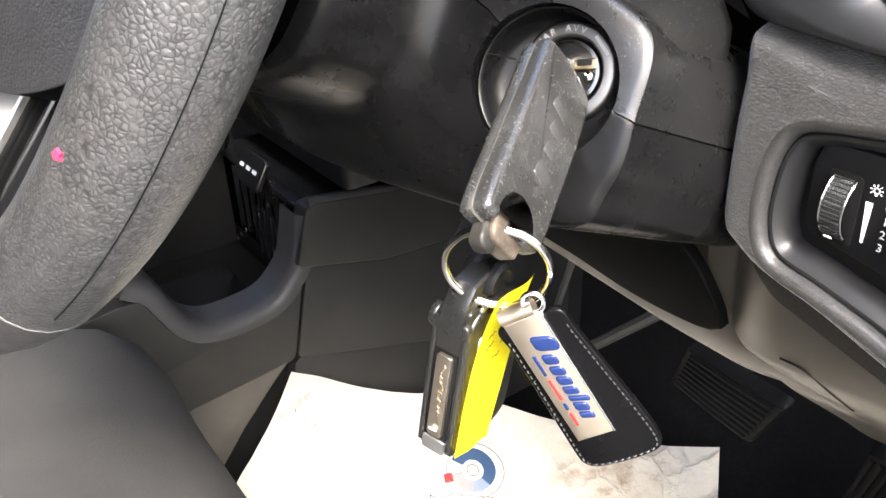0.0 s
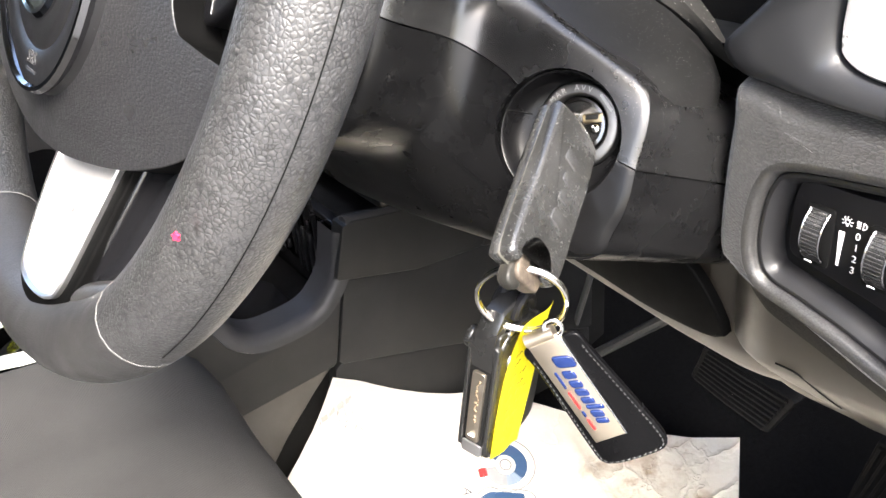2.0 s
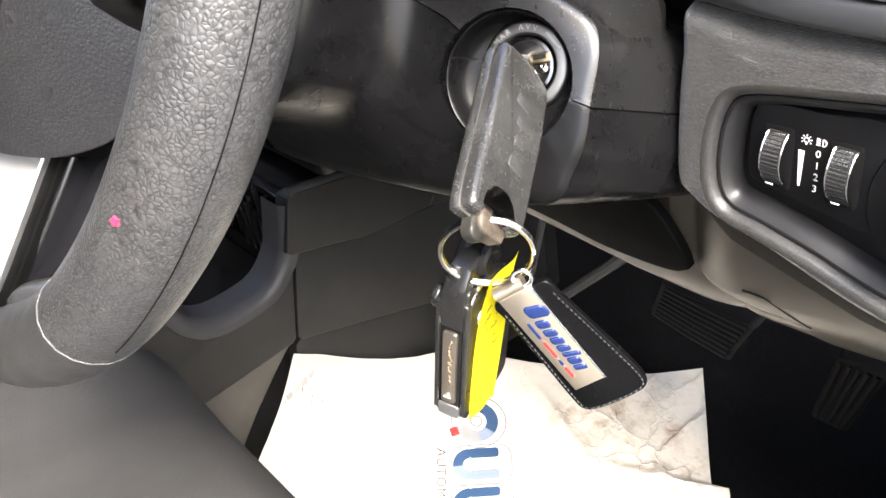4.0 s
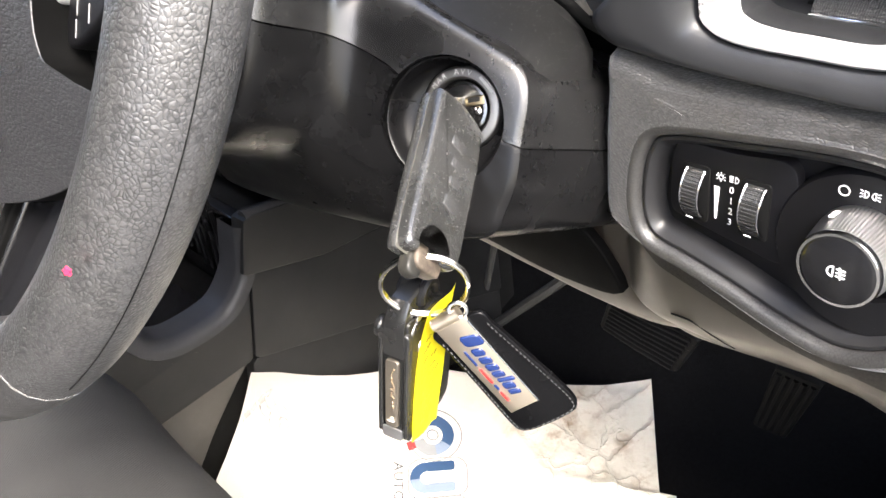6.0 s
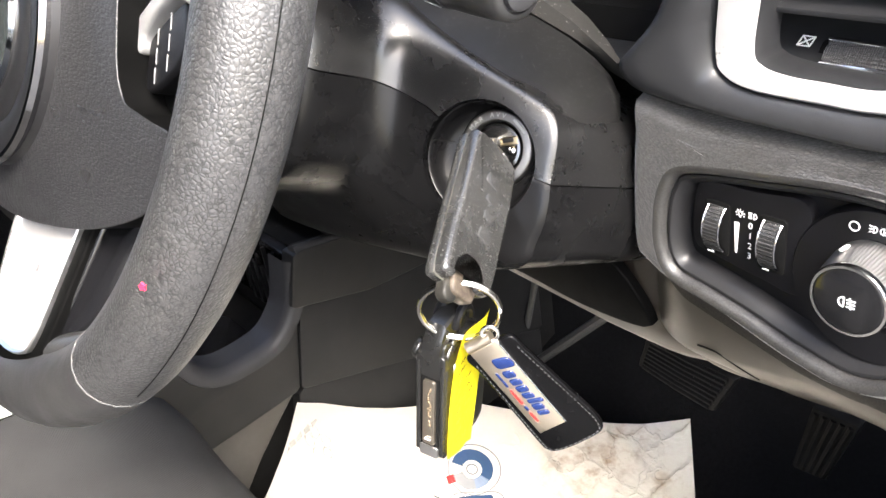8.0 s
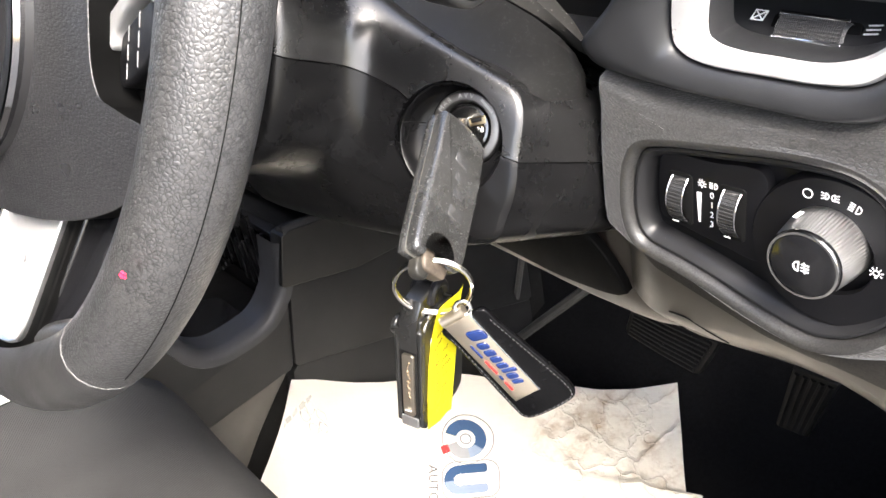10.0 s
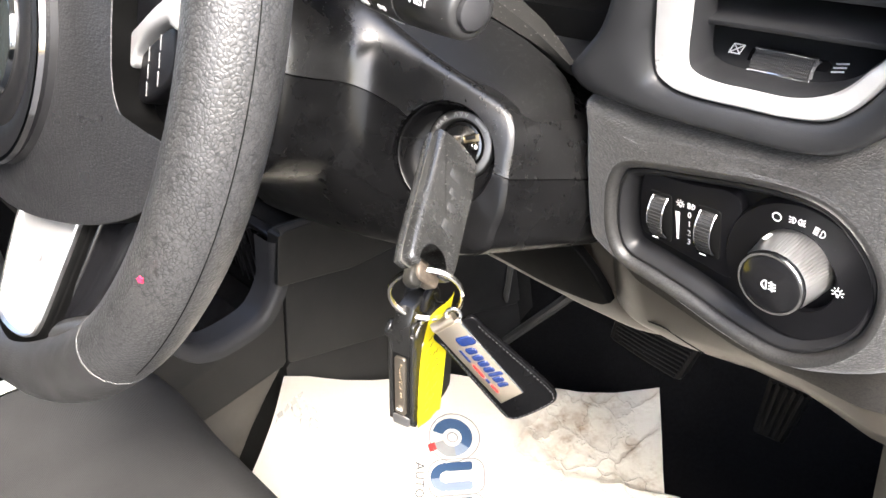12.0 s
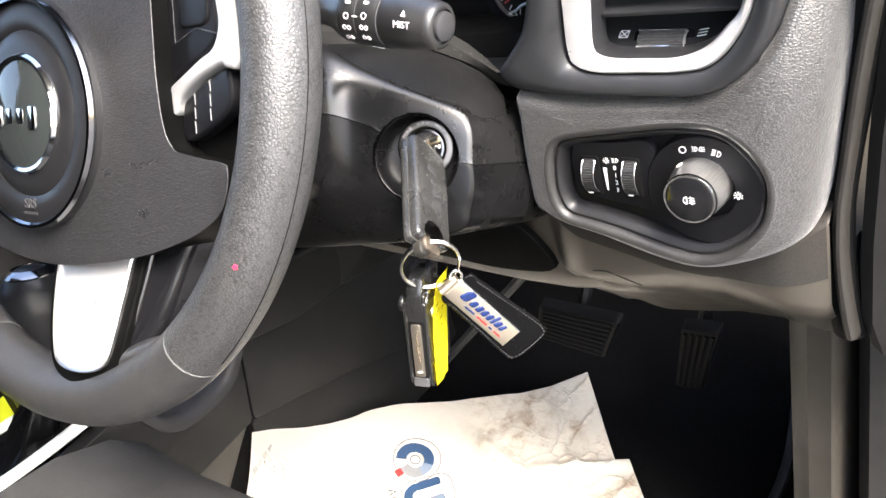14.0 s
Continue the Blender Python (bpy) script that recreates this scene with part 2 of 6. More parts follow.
LOCKBRIGHT = mat("worn_lock_steel", (0.16, 0.16, 0.16), 0.22, 1.0)
BRASS = mat("worn_brass", (0.2, 0.165, 0.105), 0.34, 1.0)
STAINEDSTEEL = plastic("stained_lug", (0.035, 0.028, 0.022), 0.4, dust=0.05, dusty=(0.4, 0.33, 0.25), haze=0.3, fleck=700)
CUTBROWN = mat("brown_cut", (0.16, 0.12, 0.075), 0.5, 0.4)
KEYMARK = plastic("polished_key_mark", (0.03, 0.03, 0.03), 0.14, dust=0.0, haze=0.02, spec=1.0)
SCUFFED = plastic("scuffed_plastic", (0.05, 0.048, 0.042), 0.22, dust=0.0, haze=0.12, dusty=(0.4, 0.38, 0.33))
MATPALE = mat("mat_pale_print", (0.16, 0.20, 0.27), 0.6)
LIPBLACK = plastic("lip_plastic", (0.012, 0.012, 0.013), 0.32, dust=0.02, spec=0.4)
MATFAINT = mat("mat_faint_print", (0.40, 0.39, 0.36), 0.6)
MATDARK = mat("mat_dark_print", (0.07, 0.072, 0.075), 0.6)
CONSOLERIM = plastic("console_rim_plastic", (0.03, 0.03, 0.032), 0.38, dust=0.02)
PILLARDARK = plastic("dark_pillar_plastic", (0.014, 0.0135, 0.013), 0.6, dust=0.02)
STALKBLACK = plastic("stalk_plastic", (0.013, 0.013, 0.0135), 0.32, grain=0.00003, dust=0.03, haze=0.03, spec=0.75)
PALETRIM = plastic("pale_trim_paint", (0.66, 0.66, 0.62), 0.35, grain=0.00001, dust=0.01)
LEVERGREY = plastic("lever_paint", (0.055, 0.055, 0.054), 0.4, dust=0.02)
YELLOWCARD = mat("fluorescent_yellow", (0.78, 0.82, 0.01), 0.55)


def make_carpet():
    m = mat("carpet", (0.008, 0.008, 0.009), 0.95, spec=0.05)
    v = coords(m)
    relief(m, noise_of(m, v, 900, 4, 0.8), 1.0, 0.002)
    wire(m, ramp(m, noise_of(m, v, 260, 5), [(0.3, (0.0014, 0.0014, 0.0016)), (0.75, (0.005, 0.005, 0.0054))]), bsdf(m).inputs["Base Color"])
    return m


def make_fabric():
    m = mat("seat_fabric", (0.05, 0.048, 0.046), 0.8, spec=0.25)
    v = coords(m)
    w = node(m, "ShaderNodeTexWave", Scale=330.0, Distortion=0.6)
    w.bands_direction = "DIAGONAL"
    wire(m, v, w.inputs["Vector"])
    relief(m, mix(m, 0.4, w.outputs["Color"], noise_of(m, v, 900, 3)), 0.6, 0.0003)
    wire(m, ramp(m, noise_of(m, v, 12, 5), [(0.3, (0.036, 0.035, 0.034)), (0.75, (0.054, 0.053, 0.051))]), bsdf(m).inputs["Base Color"])
    return m


def make_paper():
    """Waxed paper: crumpled folds, and brown smudges and streaks on the half by the pedals."""
    m = mat("paper", (0.83, 0.8, 0.73), 0.55)
    v = coords(m)
    side = node(m, "ShaderNodeSeparateXYZ")
    wire(m, v, side.inputs[0])
    # the trodden half: beyond a line across the sheet
    d = m.node_tree.nodes.new("ShaderNodeMath")
    d.operation = "MULTIPLY_ADD"
    d.inputs[1].default_value = 0.62
    wire(m, side.outputs["X"], d.inputs[0])
    wire(m, side.outputs["Y"], d.inputs[2])
    half = ramp(m, d.outputs[0], [(0.04, (0, 0, 0)), (0.15, (1, 1, 1))])
    warp = node(m, "ShaderNodeTexNoise", Scale=14.0, Detail=4.0)
    wire(m, v, warp.inputs["Vector"])
    bent = m.node_tree.nodes.new("ShaderNodeVectorMath")
    bent.operation = "MULTIPLY_ADD"
    bent.inputs[1].default_value = (0.16,) * 3
    wire(m, warp.outputs["Color"], bent.inputs[0])
    wire(m, v, bent.inputs[2])
    folds = node(m, "ShaderNodeTexVoronoi", Scale=17.0, Randomness=1.0)
    folds.feature = "DISTANCE_TO_EDGE"
    wire(m, bent.outputs[0], folds.inputs["Vector"])
    ridge = ramp(m, folds.outputs["Distance"], [(0.0, (1, 1, 1)), (0.03, (0.55, 0.55, 0.55)), (0.16, (0, 0, 0))])
    ridge = mix(m, 1.0, ridge, half, "MULTIPLY")
    relief(m, mix(m, 0.45, noise_of(m, v, 11, 7, 0.62), ridge), 0.7, 0.005)
    where = ramp(m, noise_of(m, v, 13, 4, 0.65), [(0.44, (0, 0, 0)), (0.64, (1, 1, 1))])
    blot = ramp(m, noise_of(m, v, 42, 8, 0.72), [(0.45, (0, 0, 0)), (0.62, (0.9, 0.9, 0.9))])
    line = ramp(m, folds.outputs["Distance"], [(0.0, (0.9, 0.9, 0.9)), (0.02, (0.6, 0.6, 0.6)), (0.12, (0, 0, 0))])
    some = ramp(m, noise_of(m, v, 22, 4, 0.6), [(0.5, (0, 0, 0)), (0.66, (0.6, 0.6, 0.6))])
    specky = mix(m, 1.0, specks(m, v, 210, 0.05), where, "MULTIPLY")
    dirt = mix(m, 1.0, mix(m, 1.0, blot, where, "MULTIPLY"), mix(m, 1.0, line, some, "MULTIPLY"), "ADD")
    dirt = mix(m, 1.0, half, mix(m, 1.0, dirt, specky, "ADD"), "MULTIPLY")
    base = mix(m, mix(m, 1.0, half, (0.85, 0.85, 0.85), "MULTIPLY"), (0.80, 0.77, 0.70), (0.81, 0.77, 0.68))
    wire(m, mix(m, dirt, base, (0.44, 0.33, 0.22)), bsdf(m).inputs["Base Color"])
    return m


def make_yellow_label():
    m = mat("yellow_label", (0.92, 0.82, 0.02), 0.6)
    v = coords(m)
    relief(m, noise_of(m, v, 120, 4), 0.4, 0.0008)
    return m


def make_asphalt():
    m = mat("concrete", (0.3, 0.3, 0.28), 0.9)
    v = coords(m)
    wire(m, ramp(m, noise_of(m, v, 40, 6), [(0.3, (0.085, 0.083, 0.078)), (0.7, (0.14, 0.137, 0.13))]), bsdf(m).inputs["Base Color"])
    relief(m, noise_of(m, v, 150, 3), 0.6, 0.01)
    return m


def make_mesh_grip(name, color, pitch, rough):
    """Fine diamond knurling."""
    m = mat(name, color, rough)
    v = coords(m)
    ck = node(m, "ShaderNodeTexVoronoi", Scale=1 / pitch, Randomness=0.0)
    wire(m, v, ck.inputs["Vector"])
    relief(m, ck.outputs["Distance"], 1.0, pitch * 0.5)
    return m


bsdf(DASHSKIN).inputs["Sheen Weight"].default_value = 0.26
CARPET, FABRIC, PAPER, LABEL, ASPHALT = make_carpet(), make_fabric(), make_paper(), make_yellow_label(), make_asphalt()
KNURL = make_mesh_grip("knurled_plastic", (0.03, 0.03, 0.03), 0.0011, 0.3)
KNURLPALE = make_mesh_grip("grey_knurled_plastic", (0.11, 0.11, 0.11), 0.0011, 0.3)
KNURLMETAL = mat("knob_metal", (0.72, 0.71, 0.7), 0.3, 1.0)
GLASS = mat("window_glass", (1, 1, 1), 0.02)
bsdf(GLASS).inputs["Transmission Weight"].default_value = 1.0
bsdf(GLASS).inputs["IOR"].default_value = 1.05
SHELL = plastic("headliner", (0.2, 0.195, 0.185), 0.85, dust=0.0)
DOORCARD = plastic("door_card", (0.03, 0.03, 0.03), 0.6, dust=0.0)
BADGE = mat("dark_badge_glaze", (0.03, 0.035, 0.035), 0.06)


# ---- shape tools ----
def thing(name, at, label, category, group="", kind=""):
    ob = new(name)
    ob.empty_display_size = 0.02
    ob.location = at
    return tagged(ob, label, category, group, kind)


def origin(ob):
    p = Vector((0, 0, 0))
    while ob:
        p += ob.location
        ob = ob.parent
    return p


def part(name, bm, material, parent, label="", sharp=38):
    """One bmesh in world metres becomes one mesh object under a thing or a part."""
    bmesh.ops.translate(bm, verts=bm.verts, vec=-origin(parent))
    me = bpy.data.meshes.new(name)
    bmesh.ops.recalc_face_normals(bm, faces=bm.faces)
    bm.to_mesh(me)
    bm.free()
    me.polygons.foreach_set("use_smooth", [True] * len(me.polygons))
    me.set_sharp_from_angle(angle=radians(sharp))
    me.materials.append(material)
    ob = new(name, me)
    ob.parent = parent
    return tagged(ob, label)


def solid(name, bm, material, label, category, kind="", group="", sharp=38):
    """One bmesh in world metres becomes a thing of one mesh."""
    lo = Vector([min(v.co[i] for v in bm.verts) for i in range(3)])
    hi = Vector([max(v.co[i] for v in bm.verts) for i in range(3)])
    base = Vector(((lo.x + hi.x) / 2, (lo.y + hi.y) / 2, lo.z))
    bmesh.ops.translate(bm, verts=bm.verts, vec=-base)
    me = bpy.data.meshes.new(name)
    bmesh.ops.recalc_face_normals(bm, faces=bm.faces)
    bm.to_mesh(me)
    bm.free()
    me.polygons.foreach_set("use_smooth", [True] * len(me.polygons))
    me.set_sharp_from_angle(angle=radians(sharp))
    me.materials.append(material)
    ob = new(name, me)
    ob.location = base
    return tagged(ob, label, category, group, kind)


def axes(o, a, b, c):
    """The pose whose axes are a, b, c, at o."""
    m = Matrix.Identity(4)
    for i, v in enumerate((a, b, c)):
        for k in range(3):
            m[k][i] = v[k]
    m.translation = Vector(o)
    return m


def smooth_path(pts, n, closed=True):
    """Catmull-Rom through the points, resampled to n points at even lengths."""
    p = [Vector((*q, 0)) if len(q) == 2 else Vector(q) for q in pts]
    k = len(p)
    fine = []
    for i in range(k if closed else k - 1):
        if closed:
            a, b, c, d = p[i - 1], p[i], p[(i + 1) % k], p[(i + 2) % k]
        else:
            a, b, c, d = p[max(i - 1, 0)], p[i], p[i + 1], p[min(i + 2, k - 1)]
        for s in range(12):
            t = s / 12
            fine.append(0.5 * (2 * b + (c - a) * t + (2 * a - 5 * b + 4 * c - d) * t * t + (3 * b - a - 3 * c + d) * t ** 3))
    fine.append(fine[0].copy() if closed else p[-1].copy())
    length = [0.0]
    for a, b in zip(fine, fine[1:]):
        length.append(length[-1] + (b - a).length)
    out, j = [], 0
    for i in range(n):
        want = length[-1] * i / (n if closed else n - 1)
        while j < len(fine) - 2 and length[j + 1] < want:
            j += 1
        span = length[j + 1] - length[j]
        out.append(fine[j].lerp(fine[j + 1], (want - length[j]) / span if span else 0))
    return out


def loft(rings, closed=True, cap=(False, False), m=None):
    bm = bmesh.new()
    rows = [[bm.verts.new(m @ Vector(p) if m else Vector(p)) for p in r] for r in rings]
    n = len(rows[0])
    for a, b in zip(rows, rows[1:]):
        for i in range(n if closed else n - 1):
            j = (i + 1) % n
            bm.faces.new((a[i], a[j], b[j], b[i]))
    if cap[0]:
        bm.faces.new(rows[0])
    if cap[1]:
        bm.faces.new(rows[-1])
    return bm


def inset(ring, d):
    """A closed 2D ring moved inwards by d (outwards if minus); z stays."""
    n = len(ring)
    area = sum(ring[i].x * ring[(i + 1) % n].y - ring[(i + 1) % n].x * ring[i].y for i in range(n))
    s = 1 if area > 0 else -1
    out = []
    for i in range(n):
        t = ring[(i + 1) % n] - ring[i - 1]
        nrm = Vector((-t.y, t.x, 0)).normalized() * s
        out.append(ring[i] + nrm * d)
    return out


def lift(ring, z):
    return [Vector((p.x, p.y, z)) for p in ring]


def slab(ring, z0, z1, r=0.0, m=None, steps=3, both=False, flat=0.0):
    """A closed 2D ring raised from z0 to z1, with its upper (or both) edges rounded by r."""
    rings = []
    if both:
        for k in range(steps, -1, -1):
            a = math.pi / 2 * k / steps
            rings.append(lift(inset(ring, r * (1 - math.cos(a))), z0 + r * (1 - math.sin(a))))
    else:
        rings.append(lift(ring, z0))
    for k in range(steps + 1):
        a = math.pi / 2 * k / steps
        rings.append(lift(inset(ring, r * (1 - math.cos(a))), z1 - r * (1 - math.sin(a))))
    if flat:
        rings.append(lift(inset(ring, r + flat), z1))
    return loft(rings, True, (True, True), m)


def rounded(w, h, r, n=6, cx=0.0, cy=0.0):
    """A rectangle with round corners, as a ring."""
    out = []
    for sx, sy, a0 in ((1, 1, 0), (-1, 1, 90), (-1, -1, 180), (1, -1, 270)):
        for k in range(n + 1):
            a = radians(a0 + 90 * k / n)
            out.append(Vector((cx + sx * (w / 2 - r) + r * math.cos(a), cy + sy * (h / 2 - r) + r * math.sin(a), 0)))
    return out


def circle(r, n=48, cx=0.0, cy=0.0):
    return [Vector((cx + r * math.cos(2 * math.pi * i / n), cy + r * math.sin(2 * math.pi * i / n), 0)) for i in range(n)]


def lathe(profile, m=None, n=48, cap=(True, True)):
    return loft([[Vector((r * math.cos(2 * math.pi * i / n), r * math.sin(2 * math.pi * i / n), z)) for i in range(n)] for r, z in profile], True, cap, m)


def tube(path, r, n=12, closed=False, m=None):
    p = [Vector(q) for q in path]
    k = len(p)
    rings, up = [], None
    for i in range(k):
        t = (p[(i + 1) % k] - p[i - 1]) if closed else (p[min(i + 1, k - 1)] - p[max(i - 1, 0)])
        t.normalize()
        if up is None:
            up = t.orthogonal().normalized()
        up = (up - t * up.dot(t)).normalized()
        s = t.cross(up)
        rr = r[i] if isinstance(r, (list, tuple)) else r
        rings.append([p[i] + up * rr * math.cos(2 * math.pi * j / n) + s * rr * math.sin(2 * math.pi * j / n) for j in range(n)])
    if closed:
        rings.append(rings[0])
        bm = loft(rings[:-1] + [rings[0]], True, (False, False), m)
        bmesh.ops.remove_doubles(bm, verts=bm.verts, dist=1e-6)
        return bm
    return loft(rings, True, (True, True), m)


def box(x0, x1, y0, y1, z0, z1, r=0.0, m=None):
    bm = slab(rounded(x1 - x0, y1 - y0, max(r, 1e-4), 3 if r else 1, (x0 + x1) / 2, (y0 + y1) / 2), z0, z1, r, m, 2 if r else 1, bool(r))
    return bm


def join(*bms):
    out = bmesh.new()
    for b in bms:
        tmp = bpy.data.meshes.new("tmp")
        b.to_mesh(tmp)
        b.free()
        out.from_mesh(tmp)
        bpy.data.meshes.remove(tmp)
    return out


def lettering(body, size, m, depth=0.0002, spacing=1.0):
    """Words in the built-in font, centred on m's origin, reading along its x, as a bmesh."""
    cu = bpy.data.curves.new("lettering", "FONT")
    cu.body, cu.size, cu.extrude = body, size, depth
    cu.align_x, cu.align_y, cu.space_character, cu.resolution_u = "CENTER", "CENTER", spacing, 3
    ob = bpy.data.objects.new("lettering", cu)
    scene.collection.objects.link(ob)
    bpy.context.view_layer.update()
    me = bpy.data.meshes.new_from_object(ob.evaluated_get(bpy.context.evaluated_depsgraph_get()))
    bpy.data.objects.remove(ob)
    bm = bmesh.new()
    bm.from_mesh(me)
    bpy.data.meshes.remove(me)
    bmesh.ops.transform(bm, matrix=m, verts=bm.verts)
    return bm


def bar(w, h, m, d=0.0003, r=0.0002):
    return slab(rounded(w, h, min(r, w / 2.1, h / 2.1), 3), 0, d, 0.0, m, 1)


def arc_band(r0, r1, a0, a1, m, d=0.0003, n=24):
    """Part of a flat ring; with d it has thickness."""
    def row(r, z):
        return [Vector((r * math.cos(radians(a0 + (a1 - a0) * i / n)), r * math.sin(radians(a0 + (a1 - a0) * i / n)), z)) for i in range(n + 1)]
    if not d:
        return loft([row(r0, 0), row(r1, 0)], False, m=m)
    return loft([row(r0, 0), row(r0, d), row(r1, d), row(r1, 0)], False, m=m)


# ---- shell of the car: floor, toe board, roof, plain closing walls ----
def sheet(corners, t=0.01):
    """A plate with thickness from four corners."""
    c = [Vector(q) for q in corners]
    nrm = (c[1] - c[0]).cross(c[3] - c[0]).normalized() * t
    return loft([c, [q + nrm for q in c]], True, (True, True))


floor_line = smooth_path([(-1.0, -0.006), (0.2, -0.006), (0.42, -0.005), (0.53, 0.004), (0.62, 0.035), (0.70, 0.095), (0.78, 0.185), (0.85, 0.28), (0.87, 0.42), (0.87, 0.62)], 60, False)
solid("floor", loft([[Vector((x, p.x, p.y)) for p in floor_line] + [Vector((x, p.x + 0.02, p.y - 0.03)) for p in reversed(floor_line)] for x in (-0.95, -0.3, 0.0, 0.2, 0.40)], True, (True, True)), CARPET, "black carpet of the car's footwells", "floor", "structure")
# out of view: added to bounce daylight in through the open door
solid("ground", box(-60, 60, -60, 60, -0.40, -0.36), ASPHALT, "unseen ground outside the open car door, added to bounce light in", "ground", "structure")
# roof, back and right rear walls: out of view, added to limit the daylight
solid("roof", sheet([(-0.93, -1.0, 1.12), (0.34, -1.0, 1.12), (0.34, 0.06, 1.10), (-0.93, 0.06, 1.10)], 0.03), SHELL, "unseen pale grey headlining over the seats, added to limit sky light", "roof", "structure")
solid("wall_left", join(box(-0.99, -0.95, -1.0, 0.85, -0.03, 0.80), box(-0.97, -0.93, -1.0, -0.5, 0.80, 1.12)), DOORCARD, "black door card on the passenger side", "wall", "structure")
solid("wall_back", box(-0.97, 0.36, -1.04, -1.0, -0.03, 1.14), DOORCARD, "unseen dark wall behind the driver's place, added to close off light", "wall", "structure")
solid("wall_right_rear", box(0.34, 0.38, -1.0, -0.50, -0.03, 1.14), DOORCARD, "unseen dark wall at the right rear, added to close off light", "wall", "structure")
solid("wall_front", box(-0.95, 0.36, 0.60, 0.64, 0.40, 0.72), BLACK, "black upper dashboard under the windscreen", "wall", "structure")

solid("dash_top", sheet([(-0.92, 0.27, 0.70), (0.33, 0.27, 0.70), (0.33, 0.64, 0.73), (-0.92, 0.64, 0.73)], 0.03), BLACK, "black top of the dashboard", "dashboard top", "structure")
solid("centre_stack", box(-0.52, -0.23, 0.29, 0.60, 0.32, 0.70, 0.01), BLACK, "black centre part of the dashboard", "dashboard", "structure")
solid("passenger_dash", box(-0.94, -0.53, 0.30, 0.60, 0.42, 0.70, 0.02), BLACK, "black passenger side of the dashboard", "dashboard", "structure")

# ---- steering wheel ----
WC = Vector((-0.0208, 0.0727, 0.6254))
WM = axes(WC, (0.99848, 0.05515, 0), (-0.0227, 0.4103, 0.9117), (0.0503, -0.9103, 0.4109))
RR, RT = 0.1793, 0.0176


def rim_piece(a0, a1, r, n=60):
    rings = []
    for i in range(n + 1):
        a = radians(a0 + (a1 - a0) * i / n)
        ca, sa = math.cos(a), math.sin(a)
        ring = []
        for j in range(20):
            b = 2 * math.pi * j / 20
            d, h = r * math.cos(b) * 0.97, r * math.sin(b) * 1.03
            ring.append(Vector(((RR + d) * ca, (RR + d) * sa, h)))
        rings.append(ring)
    return rings


wheel = thing("steering_wheel", WC, "black leather steering wheel with a silver lower spoke", "steering wheel")
SEAM_R, SEAM_L = -49.3, -114.2
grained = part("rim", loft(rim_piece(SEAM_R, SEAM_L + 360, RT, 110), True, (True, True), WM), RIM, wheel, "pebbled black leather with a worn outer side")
lower = part("rim_lower", loft(rim_piece(SEAM_L, SEAM_R, RT * 0.995, 40), True, (True, True), WM), RIMSMOOTH, wheel, "smooth black leather at the bottom")
for a in (SEAM_R, SEAM_L):
    part("rim_seam", loft(rim_piece(a - 0.14, a + 0.14, RT * 1.006, 2), True, (True, True), WM), SEAMGREY, wheel, "thin pale seam round the rim")

part("rim_stitch_line", tube([Vector(((RR + RT * math.cos(radians(6)) * 0.97) * math.cos(a), (RR + RT * math.cos(radians(6)) * 0.97) * math.sin(a), RT * 1.03 * math.sin(radians(6)))) for a in [radians(-46 + 290 * i / 150) for i in range(151)]], 0.00022, 6, False, WM), CUBBY, wheel, "fine dark seam along the rim")
HUB = WM @ Matrix.Translation((0.008, -0.022, 0.0))


def rise(p, swell=0.016, reach=0.09):
    """How far the airbag cover swells towards its middle."""
    return swell * math.exp(-(p.x * p.x + p.y * p.y) / reach ** 2)


def dome(ring, z1, edge, m=None):
    """A padded cover over a ring: rounded rim and a face that swells towards its middle."""
    mid = sum(ring, Vector()) / len(ring)
    rings = []
    for k in range(6):
        a = math.pi / 2 * k / 5
        rings.append([Vector((p.x, p.y, z1 + rise(p) - edge * (1 - math.sin(a)))) for p in inset(ring, edge * (1 - math.cos(a)))])
    top = rings[-1]
    for s in (0.97, 0.93, 0.88, 0.82, 0.74, 0.66, 0.58, 0.5, 0.4, 0.3, 0.2, 0.1, 0.04):
        row = [mid + (p - mid) * s for p in top]
        rings.append([Vector((p.x, p.y, z1 + rise(p))) for p in row])
    return loft(rings, True, (False, True), m)


pad_half = [(0.055, 0.092), (0.082, 0.084), (0.0915, 0.068), (0.0935, 0.048), (0.0962, 0.015), (0.0995, -0.006), (0.1032, -0.0142), (0.1085, -0.0190), (0.118, -0.0207), (0.136, -0.0224), (0.1395, -0.0260), (0.1375, -0.038), (0.130, -0.049), (0.110, -0.0600), (0.078, -0.0705), (0.035, -0.0785)]
pad_ring = smooth_path([(0, 0.094)] + pad_half + [(0, -0.0810)] + [(-x, y) for x, y in pad_half[::-1]], 180)
part("airbag_cover", dome(pad_ring, 0.0028, 0.0005, HUB), PADSKIN, wheel, "grained black airbag cover with dust specks")
# near-black and glossless: shade of the gap round the pad put into the colour
part("hub_body", loft([lift(inset(pad_ring, 0.0002), -0.03), [Vector((p.x, p.y, 0.0022 + rise(p))) for p in inset(pad_ring, 0.0002)]], True, (True, False), HUB), FLAPBLACK, wheel)
part("centre_pad", lathe([(0.0625, 0.006), (0.0600, 0.0165), (0.0575, 0.0175), (0.05, 0.0180), (0.0445, 0.0178), (0.0435, 0.0170), (0.0425, 0.0178), (0.036, 0.0185), (0.001, 0.019)], HUB), LIPBLACK, wheel, "round raised centre pad")
part("chrome_ring", lathe([(0.0572, 0.0165), (0.0600, 0.0158), (0.0611, 0.0182), (0.0603, 0.0204), (0.0586, 0.0206), (0.0574, 0.0192)], HUB, 72, (False, False)), DARKCHROME, wheel, "thin chrome ring round the pad")
